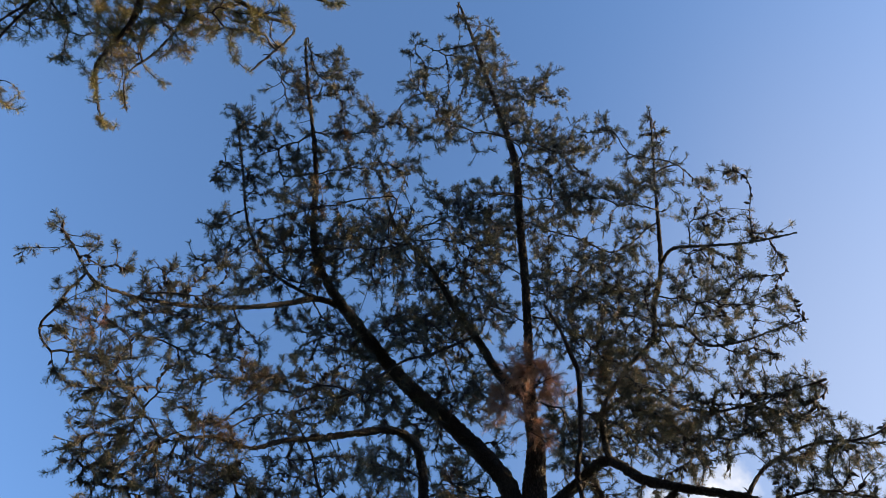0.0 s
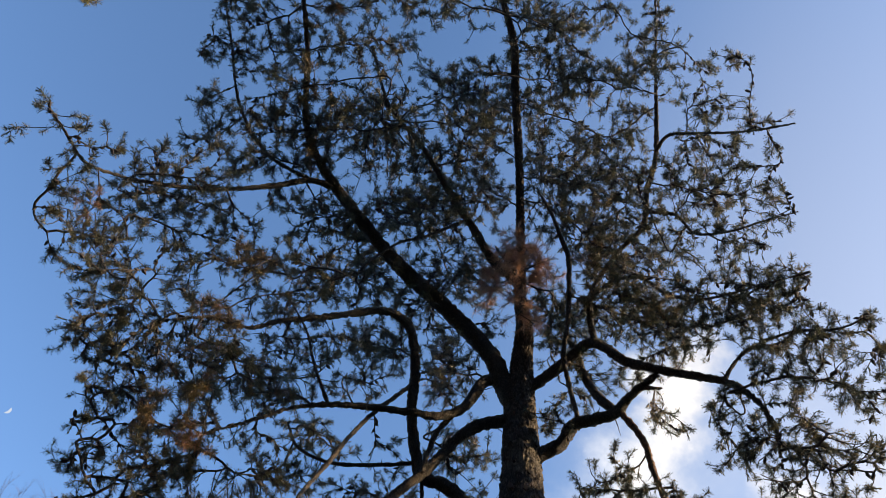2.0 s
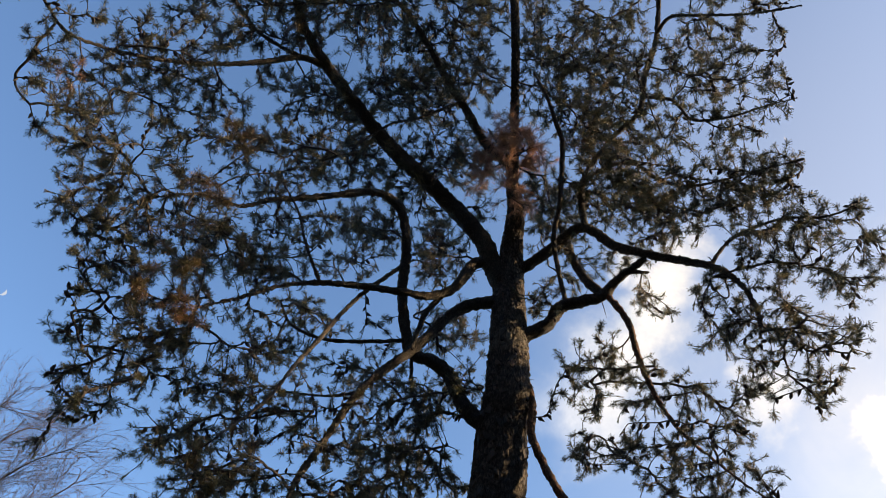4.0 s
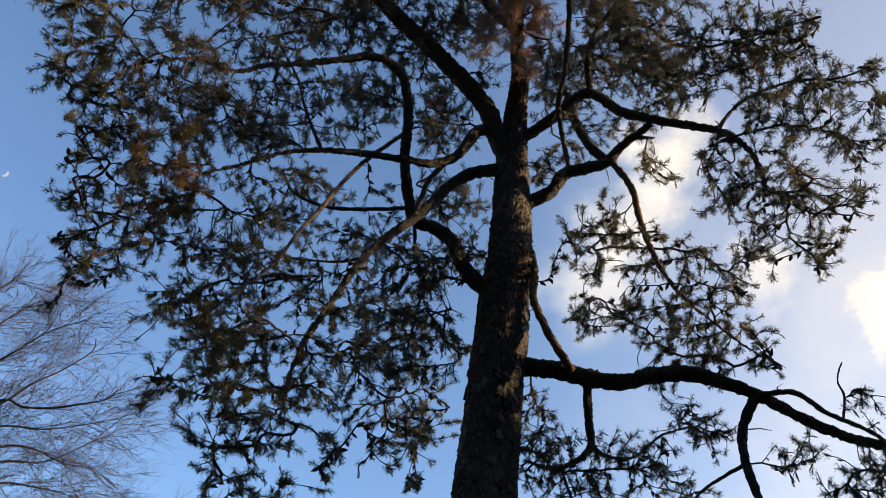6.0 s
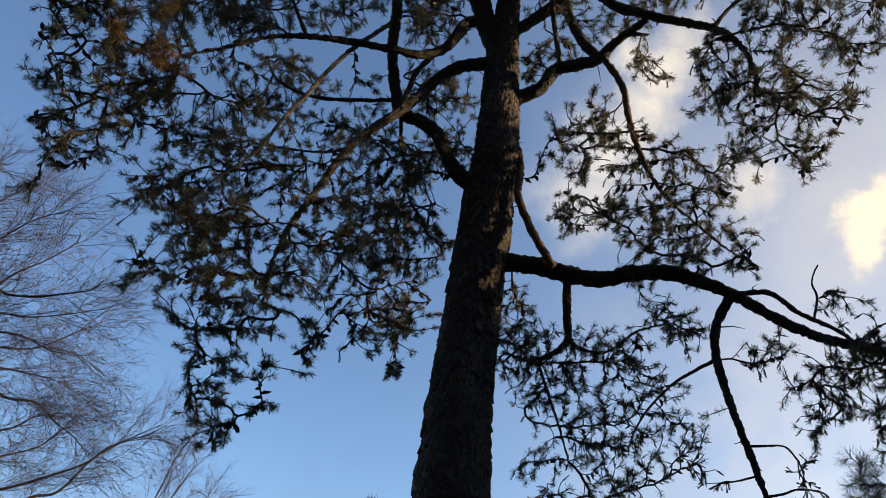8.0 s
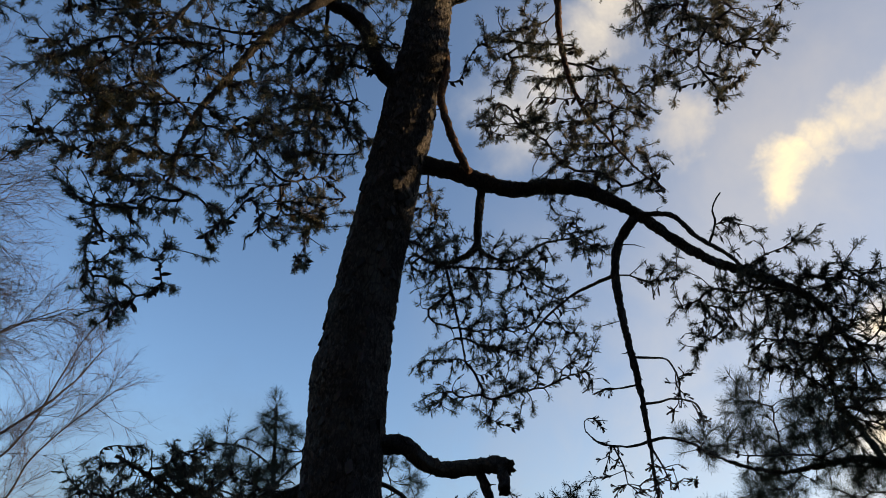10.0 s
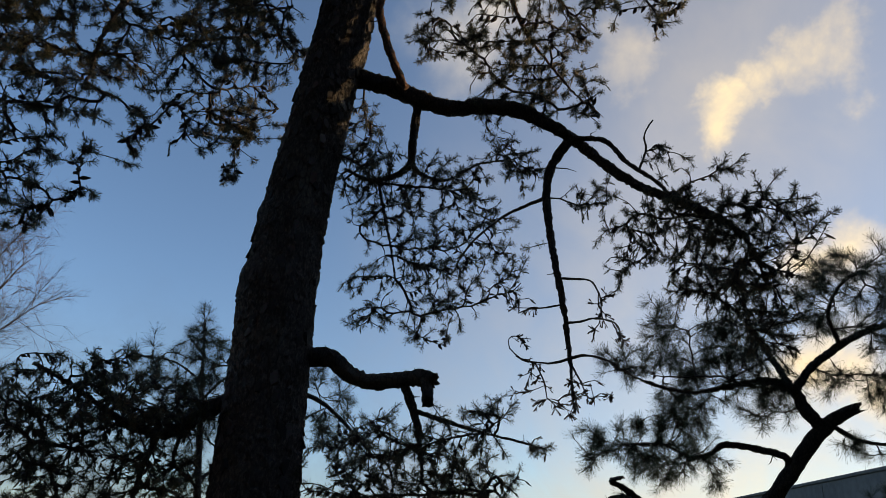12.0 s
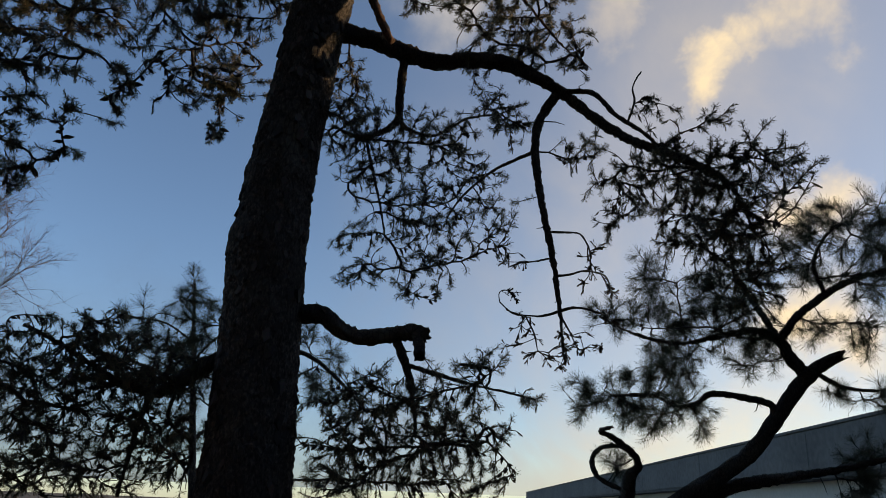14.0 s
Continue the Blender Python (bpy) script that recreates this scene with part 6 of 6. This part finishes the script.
def fine_twigs(ob, path, seed):
    """Side shoots of a leafless limb, each with finer shoots of its own that droop at the tips."""
    rng = np.random.default_rng(seed)
    verts, faces = [], []
    corner = np.arange(3) * 2 * np.pi / 3

    def shoot(at, way, length, thick, level):
        count = (6, 4, 3)[level]
        line, w = [at], way / np.linalg.norm(way)
        for i in range(count):
            w = w + rng.normal(size=3) * 0.13 + np.array([0, 0, 0.05 - 0.11 * i / count * (level + 1) * 0.6])
            w /= np.linalg.norm(w)
            line.append(line[-1] + w * length / count)
        side = np.cross(w, (0.2, 0.5, 0.8))
        side /= np.linalg.norm(side)
        other = np.cross(w, side)
        lo = sum(len(v) for v in verts)
        for i, q in enumerate(line):
            r = thick * (1 - 0.75 * i / count)
            verts.append(q + r * (np.cos(corner)[:, None] * side + np.sin(corner)[:, None] * other))
        for i in range(count):
            for j in range(3):
                faces.append((lo + i * 3 + j, lo + i * 3 + (j + 1) % 3, lo + i * 3 + 3 + (j + 1) % 3, lo + i * 3 + 3 + j))
        if level < 2:
            for _ in range(8 if level == 0 else 5):
                i = rng.integers(1, count)
                turn = (line[i + 1] - line[i]) / np.linalg.norm(line[i + 1] - line[i]) + rng.normal(size=3) * 0.5
                shoot(line[i], turn, length * rng.uniform(0.35, 0.65), thick * 0.55, level + 1)

    n = len(path)
    for k in range(34):
        i = int(n * (0.2 + 0.78 * k / 34))
        i = min(i, n - 2)
        along = path[i + 1, :3] - path[i, :3]
        turn = along / np.linalg.norm(along) + rng.normal(size=3) * 0.55
        shoot(path[i, :3], turn, rng.uniform(0.5, 1.15), 0.0052, 0)
    part_of(ob, "twig_wood", mesh_from("twig_wood", np.vstack(verts), faces, FINE_TWIG), kind="stuff")


def bare_bough(name, points, sprays):
    me, path = tube("limb", [(x, y, z, r * 0.5) for x, y, z, r in points], BIRCH, sides=8, step=0.08, rough=0.002)
    ob = part_of(bare_tree, "limb", me)
    fine_twigs(ob, path, len(bare_tree.children))
    return ob


for limb_points in (
    [(-6.38, 10.57, 5.78, 0.0629), (-5.98, 10.31, 6.48, 0.0522), (-5.47, 10.23, 6.86, 0.0409), (-5.19, 10.25, 6.78, 0.0368), (-4.80, 10.25, 6.79, 0.0328), (-4.37, 10.22, 6.87, 0.0247), (-4.03, 10.16, 6.94, 0.0165), (-3.85, 10.00, 7.03, 0.0123)],
    [(-6.42, 10.42, 6.06, 0.0552), (-6.04, 10.42, 6.72, 0.0451), (-5.64, 10.58, 7.00, 0.0380), (-5.37, 10.62, 7.36, 0.0302), (-5.07, 10.69, 7.65, 0.0221), (-4.71, 10.70, 8.05, 0.0181), (-4.72, 10.66, 8.26, 0.0091)],
    [(-6.27, 10.78, 5.35, 0.0625), (-6.01, 10.78, 6.08, 0.0488), (-5.59, 10.96, 6.48, 0.0380), (-5.25, 11.20, 6.59, 0.0303), (-4.87, 11.53, 6.53, 0.0221), (-4.51, 11.78, 6.58, 0.0136), (-4.19, 12.07, 6.45, 0.0092)],
    [(-6.24, 10.85, 5.21, 0.0545), (-5.95, 10.93, 5.98, 0.0410), (-5.61, 11.17, 6.34, 0.0341), (-5.18, 11.51, 6.52, 0.0265), (-4.86, 11.71, 6.83, 0.0227), (-4.61, 11.88, 7.13, 0.0140), (-4.28, 12.05, 7.46, 0.0096)],
    [(-6.13, 11.06, 4.77, 0.0696), (-5.91, 11.14, 5.47, 0.0567), (-5.50, 11.43, 5.76, 0.0421), (-5.31, 11.70, 5.76, 0.0387), (-5.01, 11.99, 5.83, 0.0309), (-4.77, 12.32, 5.66, 0.0269), (-4.51, 12.63, 5.53, 0.0182), (-4.25, 12.97, 5.26, 0.0092)],
    [(-6.06, 11.17, 4.49, 0.0538), (-5.66, 11.27, 4.88, 0.0397), (-5.25, 11.40, 5.13, 0.0285), (-5.00, 11.47, 5.24, 0.0248), (-4.76, 11.51, 5.44, 0.0168), (-4.42, 11.60, 5.58, 0.0085)],
    [(-5.88, 11.44, 3.78, 0.0604), (-5.37, 11.59, 4.21, 0.0510), (-4.71, 11.79, 4.54, 0.0408), (-4.02, 11.94, 4.93, 0.0296), (-3.74, 11.94, 5.21, 0.0215), (-3.25, 12.00, 5.46, 0.0131), (-2.99, 12.00, 5.64, 0.0089)],
    [(-6.51, 10.04, 6.74, 0.0477), (-6.26, 10.12, 7.59, 0.0377), (-5.98, 10.28, 8.25, 0.0264), (-5.71, 10.48, 8.77, 0.0183), (-5.45, 10.88, 8.98, 0.0095)],
    [(-6.47, 10.19, 6.47, 0.0436), (-5.88, 9.93, 7.01, 0.0322), (-5.37, 9.71, 7.31, 0.0242), (-4.84, 9.47, 7.59, 0.0161), (-4.29, 9.30, 7.73, 0.0081)],
    [(-6.34, 10.64, 5.64, 0.0471), (-5.92, 10.52, 6.32, 0.0364), (-5.49, 10.54, 6.60, 0.0289), (-4.99, 10.68, 6.66, 0.0210), (-4.48, 10.76, 6.81, 0.0171), (-3.99, 10.79, 6.97, 0.0086)],
    [(-6.17, 10.99, 4.92, 0.0504), (-5.83, 10.95, 5.65, 0.0363), (-5.44, 11.06, 5.97, 0.0290), (-5.04, 11.25, 6.02, 0.0211), (-4.60, 11.47, 6.01, 0.0129), (-4.19, 11.72, 5.83, 0.0087)],
    [(-5.99, 11.28, 4.20, 0.0496), (-5.56, 11.47, 4.63, 0.0397), (-5.11, 11.68, 4.88, 0.0287), (-4.68, 11.86, 5.14, 0.0211), (-4.35, 11.90, 5.61, 0.0131)],
    [(-6.52, 9.98, 6.85, 0.0438), (-6.25, 9.75, 7.74, 0.0329), (-5.97, 9.67, 8.33, 0.0211), (-5.70, 9.69, 8.71, 0.0130)],
    [(-5.45, 11.83, 2.51, 0.0550), (-4.70, 11.70, 4.15, 0.0457), (-4.22, 11.82, 4.47, 0.0363), (-3.90, 11.94, 5.03, 0.0269), (-3.46, 12.06, 5.43, 0.0176), (-3.05, 12.18, 5.74, 0.0083)],
    [(-5.20, 11.95, 1.90, 0.0450), (-3.13, 11.90, 3.91, 0.0374), (-2.79, 12.02, 4.37, 0.0297), (-2.65, 12.14, 4.64, 0.0221), (-2.52, 12.26, 5.01, 0.0144), (-2.35, 12.38, 5.30, 0.0068)],
    [(-5.30, 11.90, 2.10, 0.0450), (-3.57, 11.80, 3.07, 0.0374), (-3.11, 11.92, 3.69, 0.0297), (-2.88, 12.04, 4.59, 0.0221), (-2.76, 12.16, 5.18, 0.0144), (-2.47, 12.28, 5.85, 0.0068)],
    [(-5.00, 12.00, 1.50, 0.0400), (-3.32, 12.00, 2.54, 0.0332), (-2.98, 12.12, 3.36, 0.0264), (-2.65, 12.24, 3.91, 0.0196), (-2.33, 12.36, 4.33, 0.0128), (-2.04, 12.48, 4.72, 0.0060)],
):
    bare_bough("limb", limb_points, [])

# ---- the low building ----
CONCRETE = plain_material("stained_concrete", (0.125, 0.122, 0.115), 0.85, 6.0, 0.4)
RENDERED = plain_material("pale_render", (0.55, 0.54, 0.52), 0.9, 10.0, 0.15)
# near black, so the shade below the parapet is put into the soffit's colour
SHADE = plain_material("soffit_board_shade", (0.08, 0.075, 0.07), 0.9, 20.0)


def box(bm, x0, x1, y0, y1, z0, z1):
    bmesh.ops.create_cube(bm, size=1.0, matrix=Matrix.Translation(((x0 + x1) / 2, (y0 + y1) / 2, (z0 + z1) / 2)) @ Matrix.Diagonal((x1 - x0, y1 - y0, z1 - z0, 1)))


def boxes(name, sizes, mat, parent, bevel=0.0, label=""):
    bm = bmesh.new()
    for s in sizes:
        box(bm, *s)
    if bevel:
        bmesh.ops.bevel(bm, geom=bm.edges[:], offset=bevel, segments=2, affect="EDGES")
    me = bpy.data.meshes.new(name)
    bm.to_mesh(me)
    bm.free()
    me.materials.append(mat)
    return part_of(parent, name, me, label)


def building():
    """A long low building whose parapet runs away to the back; local x runs along the front, y into it."""
    house = tagged(new("building"), "long low grey building with a deep concrete parapet", "building")
    turn = radians(90 - 20.8)
    house.matrix_world = Matrix.Translation((0.935 * 8.06, -0.355 * 8.06, 0)) @ Matrix.Rotation(turn, 4, "Z") @ Matrix.Diagonal((1, -1, 1, 1))
    for i in range(13):
        x = -14 + i * 8.0
        boxes("parapet_panel", [(x + 0.008, x + 7.992, 0, 0.22, 2.42, 3.38)], CONCRETE, house, 0.012)
    boxes("coping", [(-14, 90, -0.04, 0.28, 3.384, 3.45)], CONCRETE, house, 0.01)
    # upper storey out of view, added to keep direct sun off the lower trunk
    boxes("sun_block_wall", [(-14, 11.2, 0.7, 9.0, 2.95, 5.9)], RENDERED, house)
    boxes("sun_block_coping", [(-14.1, 11.3, 0.6, 9.1, 5.904, 6.05)], CONCRETE, house)
    boxes("roof", [(-14, 90, 0.22, 9.0, 2.6, 2.9)], CONCRETE, house)
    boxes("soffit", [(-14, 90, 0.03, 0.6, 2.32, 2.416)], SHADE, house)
    boxes("wall", [(-14, 90, 0.6, 9.0, 0, 2.59)], RENDERED, house)
    return house


building()

# ---- moon and clouds ----
def glow_material(name, colour, strength):
    m, n, l = material(name)
    e = node(n, "ShaderNodeEmission", Color=(*colour, 1), Strength=strength)
    out = n.new("ShaderNodeOutputMaterial")
    l.new(e.outputs[0], out.inputs["Surface"])
    return m


def moon():
    az, el, far, r = radians(-35.1), radians(38.1), 1200.0, 5.2
    verts, faces = [], []
    for i in range(17):
        a = math.pi * (i / 16 - 0.5)
        verts += [(-r * math.cos(a), r * math.sin(a), 0), (-r * math.cos(a) * 0.3, r * math.sin(a), 0.4)]
    faces = [(2 * i, 2 * i + 2, 2 * i + 3, 2 * i + 1) for i in range(16)]
    ob = new("moon", mesh_from("moon", verts, faces, glow_material("moonlight", (0.55, 0.70, 1.0), 0.25)))
    at = Vector((math.sin(az) * math.cos(el), math.cos(az) * math.cos(el), math.sin(el))) * far
    ob.matrix_world = look(at, (0, 0, 1.6), 20)
    tagged(ob, "pale daytime crescent moon in the sky", "moon", kind="structure")


moon()


def clouds():
    """A far veil of sunlit cloud: soft patches on a sheet that lies beyond everything else."""
    m, n, l = material("cloud")
    co = n.new("ShaderNodeTexCoord")
    unit = n.new("ShaderNodeVectorMath")
    unit.operation = "NORMALIZE"
    l.new(co.outputs["Object"], unit.inputs[0])
    wisps = node(n, "ShaderNodeTexNoise", Scale=7.0, Detail=9.0, Roughness=0.55, Distortion=0.4)
    l.new(unit.outputs[0], wisps.inputs["Vector"])
    warp = node(n, "ShaderNodeTexNoise", Scale=5.0, Detail=6.0, Roughness=0.6)
    l.new(unit.outputs[0], warp.inputs["Vector"])
    bend = n.new("ShaderNodeVectorMath")
    bend.operation = "MULTIPLY_ADD"
    bend.inputs[1].default_value = (0.24, 0.24, 0.24)
    l.new(warp.outputs["Color"], bend.inputs[0])
    l.new(unit.outputs[0], bend.inputs[2])
    moved = n.new("ShaderNodeVectorMath")
    moved.operation = "SUBTRACT"
    moved.inputs[1].default_value = (0.12, 0.12, 0.12)
    l.new(bend.outputs[0], moved.inputs[0])
    total = None
    for az, el, size, weight in CLOUDS:
        a, e = radians(az), radians(el)
        d = n.new("ShaderNodeVectorMath")
        d.operation = "DISTANCE"
        d.inputs[1].default_value = (math.sin(a) * math.cos(e), math.cos(a) * math.cos(e), math.sin(e))
        l.new(moved.outputs[0], d.inputs[0])
        fall = n.new("ShaderNodeMapRange")
        fall.interpolation_type = "SMOOTHSTEP"
        fall.inputs["From Min"].default_value, fall.inputs["From Max"].default_value = 0.0, radians(size) * 1.6
        fall.inputs["To Min"].default_value, fall.inputs["To Max"].default_value = weight, 0.0
        l.new(d.outputs["Value"], fall.inputs["Value"])
        if total is None:
            total = fall.outputs[0]
        else:
            s = n.new("ShaderNodeMath")
            s.operation = "SMOOTH_MAX"
            s.inputs[2].default_value = 0.12
            l.new(total, s.inputs[0])
            l.new(fall.outputs[0], s.inputs[1])
            total = s.outputs[0]
    edge = n.new("ShaderNodeMath")
    edge.operation = "MULTIPLY"
    lift = n.new("ShaderNodeMapRange")
    lift.inputs["From Min"].default_value, lift.inputs["From Max"].default_value = 0.38, 0.62
    lift.inputs["To Min"].default_value, lift.inputs["To Max"].default_value = 0.4, 1.1
    l.new(wisps.outputs["Fac"], lift.inputs["Value"])
    body = n.new("ShaderNodeMapRange")
    body.inputs["From Min"].default_value = 0.12
    l.new(total, body.inputs["Value"])
    l.new(body.outputs[0], edge.inputs[0])
    l.new(lift.outputs[0], edge.inputs[1])
    # a smooth thin haze on the sunward side
    a, e = radians(54), radians(24)
    hazy = n.new("ShaderNodeVectorMath")
    hazy.operation = "DISTANCE"
    hazy.inputs[1].default_value = (math.sin(a) * math.cos(e), math.cos(a) * math.cos(e), math.sin(e))
    l.new(unit.outputs[0], hazy.inputs[0])
    haze = n.new("ShaderNodeMapRange")
    haze.interpolation_type = "SMOOTHSTEP"
    haze.inputs["From Min"].default_value, haze.inputs["From Max"].default_value = 0.1, 1.05
    haze.inputs["To Min"].default_value, haze.inputs["To Max"].default_value = 0.2, 0.0
    l.new(hazy.outputs["Value"], haze.inputs["Value"])
    cover = n.new("ShaderNodeMath")
    cover.operation = "ADD"
    cover.use_clamp = True
    l.new(edge.outputs[0], cover.inputs[0])
    l.new(haze.outputs[0], cover.inputs[1])
    clear = n.new("ShaderNodeBsdfTransparent")
    lit = node(n, "ShaderNodeEmission", Color=(1.0, 0.87, 0.74, 1), Strength=0.55)
    # cloud towards the low sun is the brighter
    to_sun = n.new("ShaderNodeVectorMath")
    to_sun.operation = "DOT_PRODUCT"
    to_sun.inputs[1].default_value = sun_way
    l.new(unit.outputs[0], to_sun.inputs[0])
    bright = n.new("ShaderNodeMapRange")
    bright.inputs["From Min"].default_value, bright.inputs["From Max"].default_value = -0.1, 0.5
    bright.inputs["To Min"].default_value, bright.inputs["To Max"].default_value = 0.17, 0.46
    l.new(to_sun.outputs["Value"], bright.inputs["Value"])
    l.new(bright.outputs[0], lit.inputs["Strength"])
    warmth = n.new("ShaderNodeMapRange")
    warmth.inputs["From Min"].default_value, warmth.inputs["From Max"].default_value = 0.10, 0.55
    l.new(to_sun.outputs["Value"], warmth.inputs["Value"])
    hue = n.new("ShaderNodeMixRGB")
    hue.inputs["Color1"].default_value, hue.inputs["Color2"].default_value = (0.38, 0.58, 1.0, 1), (0.98, 0.935, 0.80, 1)
    l.new(warmth.outputs[0], hue.inputs["Fac"])
    l.new(hue.outputs[0], lit.inputs["Color"])
    mix = n.new("ShaderNodeMixShader")
    out = n.new("ShaderNodeOutputMaterial")
    l.new(cover.outputs[0], mix.inputs[0])
    l.new(clear.outputs[0], mix.inputs[1])
    l.new(lit.outputs[0], mix.inputs[2])
    l.new(mix.outputs[0], out.inputs["Surface"])
    az, el = np.radians(np.linspace(-100, 125, 76)), np.radians(np.linspace(1, 89, 45))
    verts = [(1500 * math.sin(a) * math.cos(e), 1500 * math.cos(a) * math.cos(e), 1500 * math.sin(e)) for e in el for a in az]
    k = np.array([j * 76 + i for j in range(44) for i in range(75)])
    ob = new("backdrop", mesh_from("backdrop", verts, np.stack([k, k + 1, k + 77, k + 76], 1), m))
    ob.location = (0, 0, 1.6)
    tagged(ob, "soft sunlit clouds far off in a blue evening sky", "clouds", kind="structure")


# azimuth, elevation, radius in degrees, density
CLOUDS = [(15.4, 37.1, 3.0, 0.90), (19.4, 40.1, 3.2, 0.90), (24.1, 41.7, 3.4, 0.90), (28.2, 44.3, 3.2, 0.85), (16.8, 33.6, 2.6, 0.60), (31.2, 46.2, 2.6, 0.60), (43.4, 36.5, 11.2, 0.24), (39.8, 30.3, 14.2, 0.28), (22.2, 39.8, 8.6, 0.3), (27.8, 43.1, 3.4, 0.82), (22.0, 40.0, 3.6, 0.69), (16.9, 36.9, 3.9, 0.78), (32.3, 35.1, 2.6, 0.52), (40.4, 30.7, 2.7, 0.96), (39.5, 30.2, 1.5, 0.74), (42.1, 31.5, 2.1, 0.86), (44.5, 32.4, 2.3, 0.86), (47.2, 33.2, 2.4, 0.86), (50.1, 34.1, 2.7, 0.86), (31.9, 35.2, 2.6, 0.56), (47.6, 20.0, 2.6, 1), (48.6, 20.6, 2.1, 0.82), (47.8, 11.7, 4.1, 0.91), (27.7, 43.1, 3.0, 0.74), (24.4, 21.9, 1.3, 0.38), (25.5, 47.3, 2.1, 0.74), (-45, 0, 15, 0.8), (-30, 0, 15, 0.8), (-15, 0, 15, 0.8), (0, 0, 15, 0.8), (15, 0, 15, 0.8), (30, 1, 10, 0.74), (42, 2, 10, 0.69), (25, 12, 22, 0.38)]
clouds()


# ---- loose bark plates on the old trunk ----
def bark_plate(seed):
    rng = random.Random(seed)
    bm = bmesh.new()
    corners = [(math.cos(a) * rng.uniform(0.016, 0.030), math.sin(a) * rng.uniform(0.028, 0.055)) for a in [i * math.pi / 3.5 + rng.uniform(-0.2, 0.2) for i in range(7)]]
    low = [bm.verts.new((x, y, -0.012)) for x, y in corners]
    top = [bm.verts.new((x * 0.86, y * 0.9, 0.006 + rng.uniform(-0.002, 0.003) + 0.08 * abs(y) * rng.uniform(0.2, 1.0))) for x, y in corners]
    bm.faces.new(top)
    for i in range(7):
        bm.faces.new((low[i], low[(i + 1) % 7], top[(i + 1) % 7], top[i]))
    me = bpy.data.meshes.new("bark_plate")
    bm.to_mesh(me)
    bm.free()
    me.materials.append(PLATE)
    return me


PLATES = [bark_plate(s) for s in range(8)]
plate_rng = random.Random(3)
stretch = trunk_path[(trunk_path[:, 2] > 1.2) & (trunk_path[:, 2] < 6.2)]
for i in range(290):
    q = stretch[plate_rng.randrange(len(stretch) - 1)]
    side = math.pi * plate_rng.uniform(0.9, 2.1)
    out = Vector((math.cos(side), math.sin(side), 0.0))
    x = Vector((0, 0, 1)).cross(out)
    m = Matrix((x, Vector((0, 0, 1)), out)).transposed().to_4x4()
    tilt = Euler((plate_rng.uniform(-0.35, 0.12), plate_rng.uniform(-0.2, 0.2), plate_rng.uniform(-0.4, 0.4))).to_matrix().to_4x4()
    plate = part_of(trunk, "bark_plate", PLATES[i % 8])
    plate.matrix_local = Matrix.Translation(Vector(q[:3]) + out * (q[3] + 0.001)) @ m @ tilt @ Matrix.Diagonal((*(plate_rng.uniform(0.5, 1.15) * min(1.0, q[3] / 0.16),) * 3, 1))
